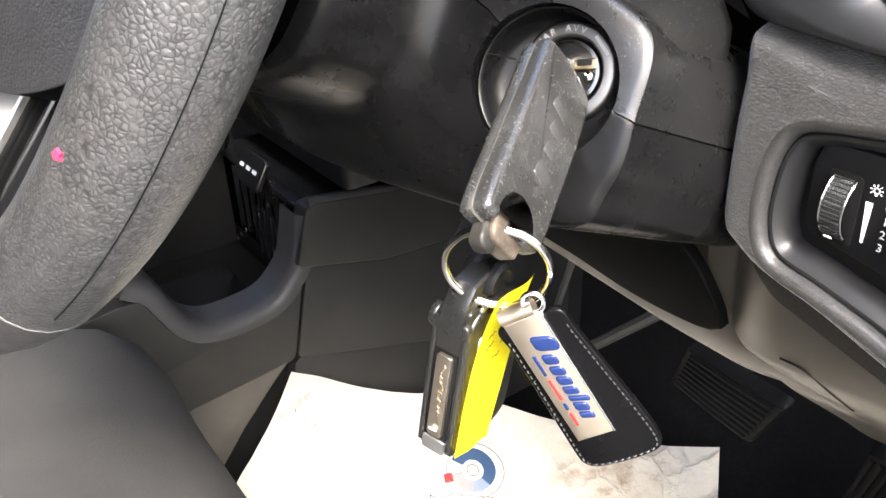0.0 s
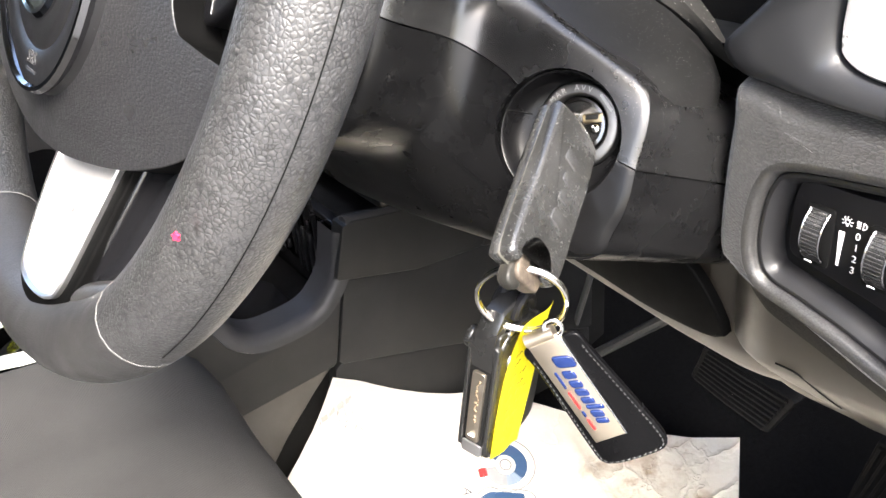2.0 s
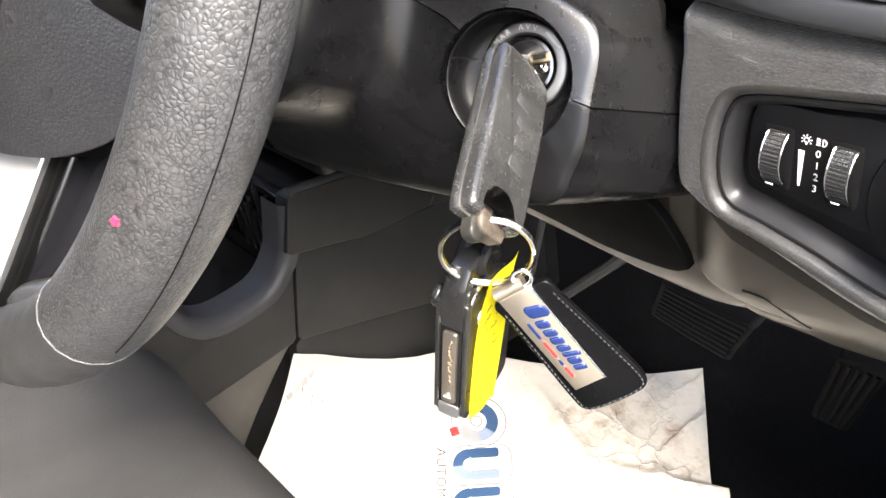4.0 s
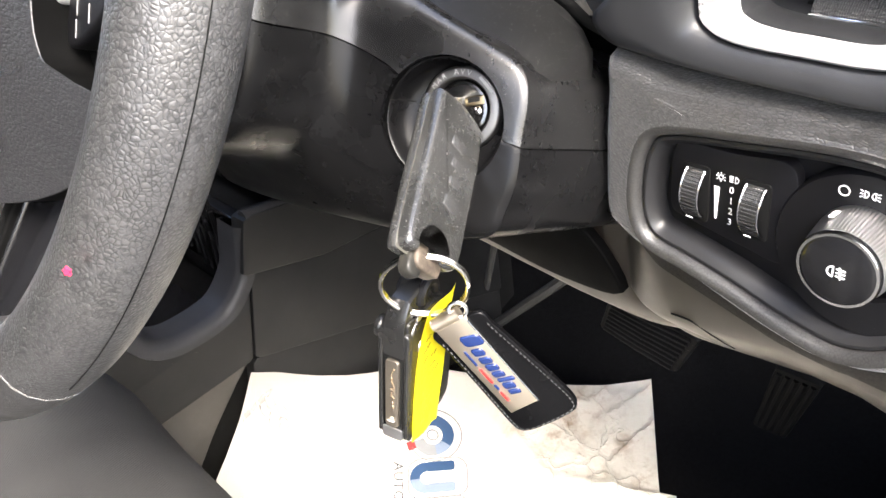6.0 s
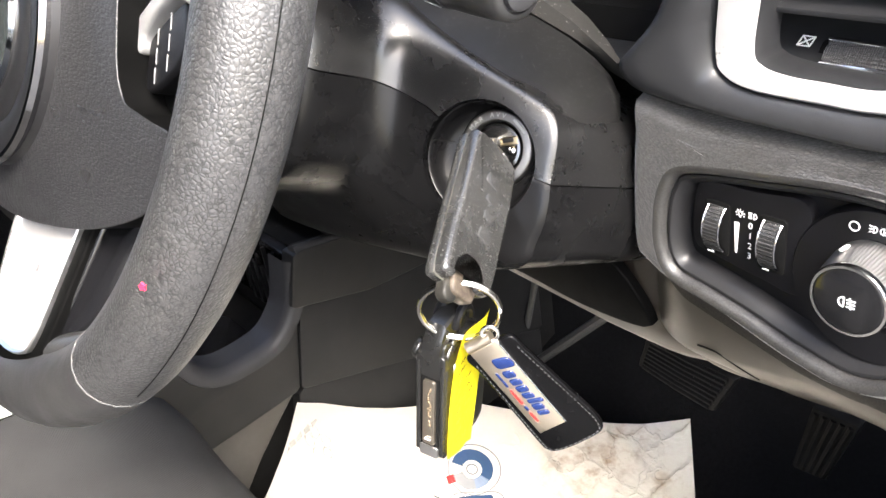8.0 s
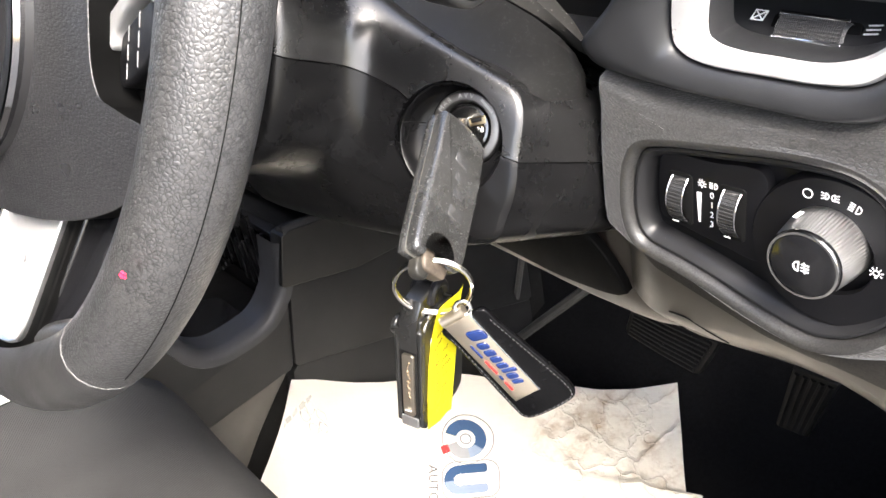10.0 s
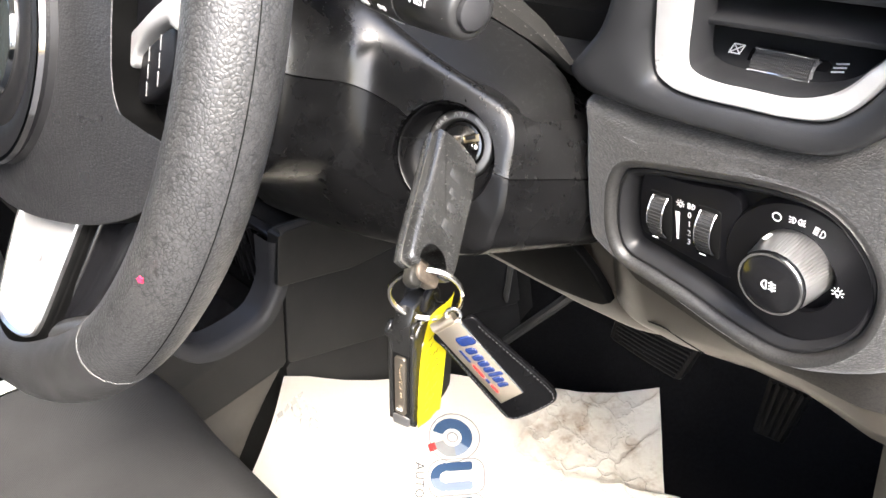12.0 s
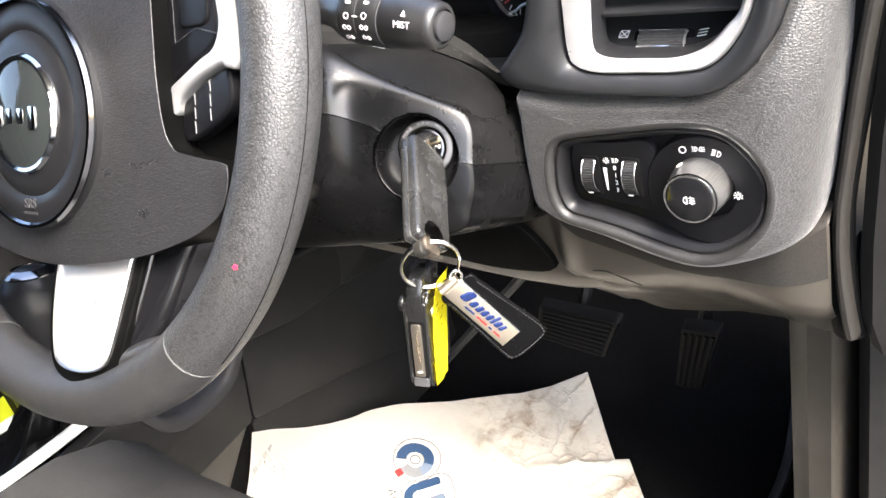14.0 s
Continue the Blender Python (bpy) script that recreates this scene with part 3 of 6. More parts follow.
badge = part("badge", lathe([(0.0285, 0.018), (0.0285, 0.020), (0.02, 0.0222), (0.01, 0.0232), (0.0005, 0.0236)], HUB), BADGE, wheel, "dark glazed round maker's badge")
part("badge_ring", lathe([(0.0283, 0.017), (0.0312, 0.017), (0.0316, 0.0195), (0.0302, 0.0212), (0.0283, 0.0208)], HUB, 64, (False, False)), CHROME, badge, "chrome badge ring")
for i, (dx, w, h) in enumerate(((-0.0165, 0.006, 0.012), (-0.006, 0.007, 0.0085), (0.004, 0.007, 0.0085), (0.0148, 0.007, 0.0125))):
    part("badge_mark", slab(rounded(w, h, 0.0022, 4), 0, 0.0014, 0.0006, HUB @ pose(dx, -0.001 if i < 3 else -0.002, 0.0222), 2), CHROME, badge, "polished block of the maker's mark")
part("airbag_word", lettering("SRS", 0.0075, HUB @ pose(0, -0.0475, 0.0183, -2), 0.0003), EMBOSS, wheel, "small embossed word SRS")
part("airbag_word", bar(0.013, 0.0012, HUB @ pose(0, -0.0525, 0.0181)), EMBOSS, wheel)
# bottom spoke
SP = HUB @ Matrix(((1, 0, 0, 0), (0, 1, 0, 0), (0, -0.24, 1, -0.0213), (0, 0, 0, 1)))
spoke_ring = smooth_path([(-0.02, -0.062), (0.055, -0.060), (0.094, -0.058), (0.089, -0.080), (0.082, -0.100), (0.075, -0.114), (0.065, -0.126), (0.052, -0.136), (0.035, -0.146), (0.012, -0.148), (-0.008, -0.142), (-0.018, -0.12), (-0.02, -0.095)], 90)
part("spoke_housing", slab(spoke_ring, -0.03, -0.004, 0.008, SP, 6), SPOKEBLACK, wheel, "black satin housing of the lower spoke")
trim_ring = smooth_path([(-0.004, -0.062), (0.03, -0.060), (0.062, -0.060), (0.0595, -0.075), (0.056, -0.100), (0.0515, -0.126), (0.045, -0.1335), (0.031, -0.137), (0.016, -0.1372), (0.007, -0.134), (0.002, -0.126), (-0.003, -0.108), (-0.0055, -0.085)], 90)
part("spoke_trim", slab(trim_ring, -0.012, 0.0018, 0.0015, SP, 4), SILVERPAINT, wheel, "pale silver painted trim on the lower spoke")
part("spoke_trim_lip", loft([lift(trim_ring, -0.006), lift(trim_ring, 0.0024), lift(inset(trim_ring, 0.0008), 0.0032), lift(inset(trim_ring, 0.0018), 0.0026), lift(inset(trim_ring, 0.0022), 0.0010)], True, m=SP), SATIN, wheel, "bright raised lip of the trim")
part("spoke_ridge", tube(smooth_path([(0.0665, -0.060, -0.0052), (0.0635, -0.085, -0.0052), (0.0585, -0.110, -0.0052), (0.053, -0.130, -0.006)], 20, False), 0.0032, 10, False, SP), SPOKEBLACK, wheel, "moulded ridge of the housing")
part("spoke_trim_rim", slab(inset(trim_ring, -0.0068), -0.016, 0.0004, 0.0015, SP, 3), FLAPBLACK, wheel, "black edge round the silver trim")
# side spokes with switches
for s in (1, -1):
    F = HUB @ Matrix.Diagonal((s, 1, 1, 1))
    frame_ring = smooth_path([(0.075, 0.085), (0.12, 0.09), (0.155, 0.06), (0.158, 0.01), (0.152, -0.016), (0.13, -0.03), (0.1, -0.03), (0.08, -0.012), (0.075, 0.03)], 70)
    # same near-black paints the shade of the switch recess
    part("switch_well", slab(frame_ring, -0.03, -0.0095, 0.001, F, 2), FLAPBLACK, wheel, "black well behind the switches, with the recess's shade in its colour")
    # the switches lie on a face that leans out towards the rim
    G = F @ Matrix(((1.25, 0, 0, -0.0165), (0, 1, 0, 0), (0.275, 0, 1, -0.0225), (0, 0, 0, 1)))
    band = smooth_path([(0.1345, 0.085), (0.1345, 0.05), (0.1375, 0.0215), (0.1307, 0.0195), (0.1269, 0.0209), (0.1089, 0.015), (0.0965, 0.0065), (0.0934, 0.0), (0.088, -0.0015), (0.0842, -0.0008), (0.0816, 0.0095), (0.0878, 0.0125), (0.1114, 0.0241), (0.1216, 0.0288), (0.126, 0.0388), (0.1236, 0.055), (0.123, 0.085)], 130)
    part("switch_frame", slab(band, -0.012, -0.003, 0.002, G, 3), SILVERPAINT, wheel, "silver frame between the switch groups")
    up_ring = smooth_path([(0.081, 0.08), (0.120, 0.08), (0.1215, 0.052), (0.124, 0.0375), (0.118, 0.0285), (0.10, 0.020), (0.0870, 0.0140), (0.0815, 0.015), (0.0812, 0.045)], 60)
    sw = part("switch_upper", slab(up_ring, -0.014, -0.005, 0.002, G, 3), BLACK, wheel, "upper thumb switch pad")
    part("switch_ring", slab(rounded(0.022, 0.026, 0.006, 5, 0.108, 0.052), -0.006, -0.0035, 0.0012, G, 3), BLACK, sw)
    for a, b in (((0.109, 0.0385), (0.1255, 0.0345)), ((0.109, 0.0385), (0.0925, 0.0330)), ((0.109, 0.0385), (0.103, 0.050)), ((0.0925, 0.0330), (0.091, 0.060))):
        part("pad_groove", tube([Vector((*a, -0.0049)), Vector((*b, -0.0049))], 0.0004, 6, False, G), CONSOLERIM, sw)
    low_ring = smooth_path([(0.0950, 0.003), (0.101, 0.0085), (0.1255, 0.0195), (0.1310, 0.0140), (0.1300, 0.003), (0.118, -0.006), (0.1019, -0.0128), (0.0950, -0.011)], 60)
    sl = part("switch_lower", slab(low_ring, -0.014, -0.006, 0.002, G, 3), BLACK, wheel, "lower switch pad with three keys")
    for k in range(2):
        for q in range(3):
            part("key_line", bar(0.0006, 0.0055, G @ pose(0.105 + 0.0115 * k, -0.0065 + 0.0066 * q + 0.0058 * k, -0.0059, 0, 0, 6)), GREYINK, sl)
# smooth leather tongue that laps over the foot of the lower spoke
tongue = []
for i in range(31):
    u = i / 30
    k = max(0.02, math.sin(math.pi * u)) ** 0.6
    a, mid = radians(-74 + 19 * u), 0.1668 - 0.0025 * k
    tongue.append([Vector(((mid + (0.003 + 0.0042 * k) * math.cos(b)) * math.cos(a), (mid + (0.003 + 0.0042 * k) * math.cos(b)) * math.sin(a), -0.001 + (0.005 + 0.0055 * k) * math.sin(b))) for b in [2 * math.pi * j / 18 for j in range(18)]])
part("rim_tongue", loft(tongue, True, (True, True), WM), RIMSMOOTH, wheel, "smooth leather tongue over the spoke's foot")
# red sticker on the rim
spot = WM.inverted() @ Vector((0.150, 0.0275, 0.553))
core = Vector((spot.x, spot.y, 0)).normalized() * RR
out = (spot - core).normalized()
away = out.cross(Vector((-core.y, core.x, 0)).normalized())
star = [Vector(((0.0015 if k % 2 else 0.0009) * math.cos(math.pi * k / 5), (0.0015 if k % 2 else 0.0009) * math.sin(math.pi * k / 5), 0)) for k in range(10)]
part("sticker", slab(star, -0.0006, 0.0003, 0.0, WM @ axes(core + out * (spot - core).length, Vector((-core.y, core.x, 0)).normalized(), away, out), 1), PINKDOT, wheel, "small red star-shaped sticker")

# ---- steering column cover ----
SMALL = [(0.105, -0.020), (0.104, -0.05), (0.09, -0.070), (0.05, -0.083), (0.0, -0.087), (-0.055, -0.08), (-0.085, -0.055), (-0.09, -0.02), (-0.082, 0.028), (-0.03, 0.05), (0.03, 0.05), (0.078, 0.034), (0.100, 0.006)]
LARGE = [(0.183, -0.050), (0.1825, -0.073), (0.170, -0.091), (0.105, -0.103), (0.0, -0.112), (-0.07, -0.1), (-0.095, -0.06), (-0.1, -0.02), (-0.09, 0.02), (-0.03, 0.03), (0.03, 0.016), (0.105, -0.002), (0.173, -0.017)]
FLARE_KEYS = [(-0.070, -0.10), (-0.074, -0.03), (-0.082, 0.0), (-0.105, 0.015), (-0.114, 0.06), (-0.121, 0.16), (-0.128, 0.33), (-0.136, 0.58), (-0.143, 0.82), (-0.1478, 0.962), (-0.1492, 0.984), (-0.1508, 0.997), (-0.1535, 1.0), (-0.19, 1.0), (-0.24, 1.0), (-0.30, 0.98)]
FLARE = [(p.x / 14, p.y) for p in smooth_path([(14 * w, s) for w, s in FLARE_KEYS], 150, False)]


def cover_section(s, w, lo, hi, n):
    """Part of the cover's outline at w, between two of its control points."""
    pts = [(a[0] + (b[0] - a[0]) * s, a[1] + (b[1] - a[1]) * s) for a, b in zip(SMALL, LARGE)]
    k = len(pts)
    out = []
    for i in range(n):
        x = lo + (hi - lo) * i / (n - 1)
        j, t = int(x), x - int(x)
        a, b, c, d = (Vector((*pts[(j + q) % k], 0)) for q in (-1, 0, 1, 2))
        p = 0.5 * (2 * b + (c - a) * t + (2 * a - 5 * b + 4 * c - d) * t * t + (3 * b - a - 3 * c + d) * t ** 3)
        out.append(Vector((p.x, p.y, w)))
    return out


LA = (WM.to_3x3() @ Vector((0.35, 0.0, 0.94))).normalized()
LX = (WM.to_3x3() @ Vector((0.94, 0.0, -0.35))).normalized()
LY = LA.cross(LX)
LO = WM @ Vector((0.1505, -0.0405, -0.1425))
LM = axes(LO, LX, LY, LA)


def bored(bm, radius, wall=0.012):
    """Cuts the round opening for the lock, with a wall round it."""
    def off(v):
        d = v.co - LO
        return d - LA * d.dot(LA)
    mid = LX * -0.0015 + LY * -0.0055
    gone = [v for v in bm.verts if abs((v.co - LO).dot(LA)) < 0.03 and (off(v) - mid).length < radius]
    bmesh.ops.delete(bm, geom=gone, context="VERTS")
    edge = [e for e in bm.edges if e.is_boundary and all((off(v) - mid).length < radius * 1.2 and abs((v.co - LO).dot(LA)) < 0.03 for v in e.verts)]
    for v in {v for e in edge for v in e.verts}:
        r = off(v) - mid
        v.co += r.normalized() * (radius - r.length)
    if wall:
        made = bmesh.ops.extrude_edge_only(bm, edges=edge)["geom"]
        bmesh.ops.translate(bm, verts=[g for g in made if isinstance(g, bmesh.types.BMVert)], vec=LA * -wall)
    return bm


column = thing("column_cover", WM @ Vector((0, -0.1, -0.2)), "two-part black plastic steering column cover with dust", "column cover")
part("lower_shell", bored(loft([cover_section(s, w, 0.012, 7, 190) for w, s in FLARE], False, m=WM), 0.0264), SHROUD, column, "satin black lower half", 60)
part("upper_shell", bored(loft([cover_section(s, w, 7, 12.988, 170) for w, s in FLARE], False, m=WM), 0.0264), SHROUDTOP, column, "dusty black upper half", 60)
part("inner_core", bored(loft([[Vector((0.985 * p.x, 0.97 * p.y, p.z)) for p in cover_section(s, w - 0.003, 0, 13, 200)[:-1]] for w, s in FLARE[14:-1:3]], True, (False, False), WM), 0.028, 0), CUBBY, column)

# the top of the cover runs level back under the stalk, and down its outer side
deck = []
for a, b in (((-0.06, 0.020), (-0.06, 0.252, 0.5775)), ((0.03, 0.016), (0.04, 0.253, 0.5760)), ((0.07, 0.008), (0.072, 0.254, 0.5735)), ((0.105, -0.002), (0.095, 0.255, 0.5695)), ((0.135, -0.0085), (0.117, 0.256, 0.5610)), ((0.155, -0.0130), (0.131, 0.257, 0.5530)), ((0.168, -0.0160), (0.139, 0.258, 0.5455)), ((0.1755, -0.0200), (0.1440, 0.258, 0.5370)), ((0.1795, -0.0262), (0.1460, 0.254, 0.5240)), ((0.1815, -0.0330), (0.1460, 0.250, 0.5120))):
    front, rear = WM @ Vector((a[0], a[1] - 0.0006, -0.1545)), Vector(b)
    deck.append([front.lerp(rear, k / 8) + Vector((0.0008, 0, 0.002 * math.sin(math.pi * k / 8))) for k in range(9)] + [rear + Vector((-0.004, 0.006, -0.02))])
part("top_deck", loft(deck, False), DECKBLACK, column, "dusty top of the cover under the stalk", 60)

# ---- ignition lock ----
lock = thing("ignition_lock", LO, "grey metal ignition lock in a round black collar", "ignition lock")
LR = LM @ pose(0.0022, 0.0002, -0.0035)
CO, CI = Vector((-0.0015, -0.0055, 0)), Vector((0.0022, 0.0002, 0))
cup = []
for r, z, k in ((0.0263, -0.03, 0), (0.0263, 0.0016, 0), (0.0258, 0.0026, 0), (0.0251, 0.0022, 0.02), (0.0243, 0.0002, 0.08), (0.0232, -0.0022, 0.2), (0.0215, -0.0040, 0.45), (0.0196, -0.0052, 0.8), (0.0180, -0.0058, 1), (0.0174, -0.0075, 1), (0.0173, -0.03, 1)):
    o = CO.lerp(CI, k)
    cup.append([Vector((o.x + r * math.cos(a), o.y + r * math.sin(a), z)) for a in [2 * math.pi * i / 72 for i in range(72)]])
part("collar", loft(cup, True, (False, False), LM), SHROUD, lock, "dished black collar")
part("collar_split", tube([LM @ Vector(p) for p in ((-0.0272, -0.0018, 0.0024), (-0.0258, -0.0017, 0.0018), (-0.0245, -0.0015, -0.0008), (-0.0215, -0.0012, -0.0040), (-0.0185, -0.0009, -0.0052))], 0.00035, 6), CUBBY, lock, "thin split between the two halves")
part("lock_ring", lathe([(0.0172, -0.03), (0.0172, -0.0012), (0.0168, -0.0003), (0.0160, 0.0002), (0.0131, 0.0002), (0.0126, -0.0003), (0.0122, -0.0012), (0.0120, -0.012)], LR, 72, (False, False)), LOCKMETAL, lock, "grey ring with stamped position letters")
part("cylinder", lathe([(0.0116, -0.02), (0.0116, -0.0022), (0.0110, -0.0012), (0.0098, -0.0010), (0.0094, -0.0018), (0.0055, -0.0026), (0.0008, -0.0028)], LR, 56, (False, True)), LOCKBRIGHT, lock, "dark polished key cylinder")
part("key_slot", box(-0.0042, 0.0042, -0.0019, 0.0019, -0.004, -0.0008, 0.0004, LR @ pose(0.0050, 0.0042, 0, 0, 0, 20)), BRASS, lock, "worn brass mouth of the key slot")
# black plate on the brass paints the shade inside the slot
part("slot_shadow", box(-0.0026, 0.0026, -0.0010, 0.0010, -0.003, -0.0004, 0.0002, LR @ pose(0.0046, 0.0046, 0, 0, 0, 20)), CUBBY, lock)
part("shutter_pin", lathe([(0.0022, -0.003), (0.0021, -0.0008), (0.0015, 0.0002), (0.0004, 0.0006)], LR @ pose(0.0076, 0.0006, 0), 20), CHROME, lock, "bright round pin in the cylinder")
for i, ch in enumerate("MAR AVV"):
    if ch != " ":
        a = 152 - i * 11
        part("position_letter", lettering(ch, 0.0032, LR @ pose(0.0147 * math.cos(radians(a)), 0.0147 * math.sin(radians(a)), 0.0004, 0, 0, a - 90), 0.0001), GREYINK, lock)
part("position_word", bar(0.008, 0.0012, LR @ pose(0.0147 * math.cos(radians(52)), 0.0147 * math.sin(radians(52)), 0.0003, 0, 0, -38), 0.0002), GREYINK, lock)

# ---- ignition key ----
KD = Vector((0.4603, -0.765, -0.4505)).normalized()
KN = Vector((0.8815, 0.3335, 0.3343))
KN = (KN - KD * KN.dot(KD)).normalized()
KE = KN.cross(KD).normalized()
KO = Vector((0.1262, 0.1835, 0.544))
KEY = axes(KO, KE, -KD, KN)
key = thing("ignition_key", KO, "scuffed black remote key turned in the ignition lock", "key")
back_half = smooth_path([(0.0015, -0.001), (0.010, 0.0006), (0.020, 0.0004), (0.0265, -0.0012), (0.0300, -0.0045), (0.0318, -0.02), (0.0318, -0.045), (0.0312, -0.060), (0.0285, -0.0650), (0.018, -0.0692), (0.0045, -0.0712), (0.0008, -0.069), (0.0, -0.05), (0.0, -0.02), (0.0, -0.004)], 100)
front_half = smooth_path([(0.0015, -0.001), (0.010, 0.0006), (0.020, 0.0004), (0.0265, -0.0012), (0.0300, -0.0045), (0.0318, -0.02), (0.0318, -0.045), (0.0316, -0.060), (0.0300, -0.0665), (0.0245, -0.0685), (0.0216, -0.0680), (0.0208, -0.0640), (0.0185, -0.0612), (0.0150, -0.0602), (0.0115, -0.0612), (0.0095, -0.0640), (0.0082, -0.0695), (0.0045, -0.0705), (0.0008, -0.068), (0.0, -0.05), (0.0, -0.02), (0.0, -0.004)], 160)
part("back_shell", slab(back_half, -0.0068, -0.0012, 0.0024, KEY, 5, True), WORNSHELL, key, "black rear half of the key head")
part("front_shell", slab(front_half, -0.0010, 0.0048, 0.0029, KEY, 9, False, 0.0003), WORNSHELL, key, "worn black front half of the key head")
part("shell_seam", slab(inset(back_half, -0.0002), -0.0013, -0.0009, 0.0, KEY, 1), SCUFFED, key, "pale worn edge between the two halves")
for y, x, w, h in ((-0.0185, 0.0160, 0.0085, 0.0108), (-0.0272, 0.0172, 0.0068, 0.0078), (-0.0350, 0.0180, 0.0068, 0.0078), (-0.0445, 0.0186, 0.0092, 0.0108)):
    K = KEY @ pose(x, y, 0.0047, 0, 0, -7)
    part("mark", slab(rounded(h * 0.8, w * 0.62, 0.0010, 3), 0, 0.0005, 0.0004, K, 3), KEYMARK, key, "raised polished block of the maker's mark")
part("eyelet", slab(smooth_path([(0.0085, -0.060), (0.0215, -0.060), (0.0245, -0.0655), (0.0242, -0.0712), (0.0225, -0.0735), (0.013, -0.0742), (0.0100, -0.0715), (0.0088, -0.066)], 50), -0.0045, 0.0022, 0.0012, KEY, 3, True), STAINEDSTEEL, key, "scuffed brown-grey eyelet for the key ring")
part("eyelet_lug", slab(smooth_path([(0.0085, -0.069), (0.0150, -0.0700), (0.0160, -0.0745), (0.0145, -0.0772), (0.0100, -0.0775), (0.0078, -0.0745)], 40), -0.0050, 0.0005, 0.0012, KEY, 3, True), LUGWORN, key, "scuffed black end lug")
# black disc on the eyelet paints the depth of its hole
part("ring_hole_dark", slab(circle(0.0024, 20, 0.0170, -0.0655), 0.0020, 0.0026, 0.0001, KEY, 1), CUBBY, key)
part("blade", box(-0.0015, 0.0015, -0.0005, 0.0045, -0.02, 0.012, 0.0003, axes(LO, LX, LY, LA)), STEEL, key, "steel key blade in the slot")

# ---- key ring with its second key and tags ----
RN = Vector((0.68, -0.73, -0.26)).normalized()
RS = Vector((0.0, 0.0, 1.0)).cross(RN).normalized()
RU = RN.cross(RS)
RC = Vector((0.1555, 0.1410, 0.4853))
ringm = axes(RC, RS, RU, RN)
spiral = [Vector((0.0165 * math.cos(a), 0.0165 * math.sin(a), 0.0026 * (a / (4 * math.pi) - 0.5))) for a in [4 * math.pi * i / 160 for i in range(161)]]
solid("key_ring", tube(spiral, 0.0010, 10, False, ringm), RINGSTEEL, "split steel key ring holding the keys and tag", "key ring")

FU = Vector((0.1065, 0.1104, 0.9882)).normalized()
FT = Vector((0.9408, 0.3106, -0.1361))
FT = (FT - FU * FT.dot(FU)).normalized()
FW = FU.cross(FT).normalized()
FO = Vector((0.1379, 0.1256, 0.4069))
FOB = axes(FO, FW, FU, FT)
spare = thing("spare_key", FO, "black folding spare key hanging from the ring", "key")
fob = smooth_path([(0.0, 0.002), (0.003, 0.0), (0.02, -0.001), (0.033, 0.002), (0.036, 0.012), (0.036, 0.045), (0.033, 0.056), (0.026, 0.061), (0.012, 0.0625), (0.003, 0.059), (0.0, 0.052), (-0.0005, 0.025)], 90)
body = part("body", slab(fob, -0.0075, 0.0075, 0.0016, FOB, 4, True), KEYSHELL, spare, "black plastic body")
# black plate paints the shaded recess behind the blade
part("blade_recess", slab(rounded(0.0095, 0.044, 0.002, 4), 0, 0.0012, 0.0003, axes(FOB @ Vector((-0.0002, 0.026, 0.0)), FT, FU, -FW), 2), CUBBY, spare)
part("folded_blade", slab(rounded(0.0062, 0.036, 0.0015, 4), 0.0008, 0.0026, 0.0005, axes(FOB @ Vector((-0.0002, 0.026, 0.0)), FT, FU, -FW), 2), BLADE, spare, "cut steel blade folded in")
random.seed(11)
track = [Vector((-0.0029, 0.018 + 0.0225 * i / 30, 0.0006 + random.uniform(-0.0009, 0.0009))) for i in range(31)]
part("blade_cut", tube([FOB @ p for p in smooth_path([tuple(p) for p in track], 90, False)], [0.00012 + 0.00035 * abs(math.sin(i * 0.17)) * abs(math.sin(i * 0.61)) for i in range(90)], 6), CUTBROWN, spare, "brown uneven milled cut")
part("stamped_bar", bar(0.003, 0.0007, axes(FOB @ Vector((-0.0031, 0.0115, 0.0)), FT, FU, -FW)), WHITEINK, spare)
part("end_clip", slab(rounded(0.0095, 0.006, 0.001, 3), 0.0004, 0.002, 0.0004, axes(FOB @ Vector((-0.0002, 0.0035, 0.0)), FT, FU, -FW), 2), SATIN, spare, "grey metal clip at the end")
for side in (-1, 1):
    part("edge_rail", tube([FOB @ Vector((-0.0010, 0.003 + 0.050 * i / 10, side * 0.0060)) for i in range(11)], 0.0011, 8), KEYSHELL, spare, "raised edge beside the blade")
part("top_cap", slab(rounded(0.0145, 0.009, 0.002, 4), -0.0004, 0.0022, 0.0008, axes(FOB @ Vector((0.0005, 0.0535, 0.0)), FT, FU, -FW), 3), KEYSHELL, spare, "blade hinge cap")
part("release_button", slab(circle(0.0034, 20, 0.0085, 0.0475), 0.0070, 0.0086, 0.0006, FOB, 2), SATIN, spare, "small metal button")
part("pivot", slab(circle(0.0048, 24, 0.004, 0.0545), -0.0100, -0.0070, 0.0008, FOB, 2, True), KEYSHELL, spare, "round pivot boss")
part("spine", loft([[FOB @ Vector((x, y, z)) for z, y in ((-0.0042, yl), (-0.0040, yt - 0.0010), (-0.0032, yt), (0.0040, yt), (0.0050, yt - 0.0010), (0.0052, yl))] for x, yl, yt in ((-0.0022, 0.046, 0.0600), (-0.0008, 0.050, 0.0655), (0.0025, 0.055, 0.0715), (0.012, 0.055, 0.0735), (0.022, 0.055, 0.0715))], True, (True, True)), KEYSHELL, spare, "raised hinge spine across the top")
for side in (-1, 1):
    part("ring_loop", tube([FOB @ Vector((0.0165 + 0.0060 * math.cos(a), 0.0670 + 0.0062 * math.sin(a), 0.0006 + 0.0046 * side)) for a in [math.pi * (1.1 * i / 12 - 0.05) for i in range(13)]], 0.0021, 8), BLACK, spare, "ribbed loop for the ring")
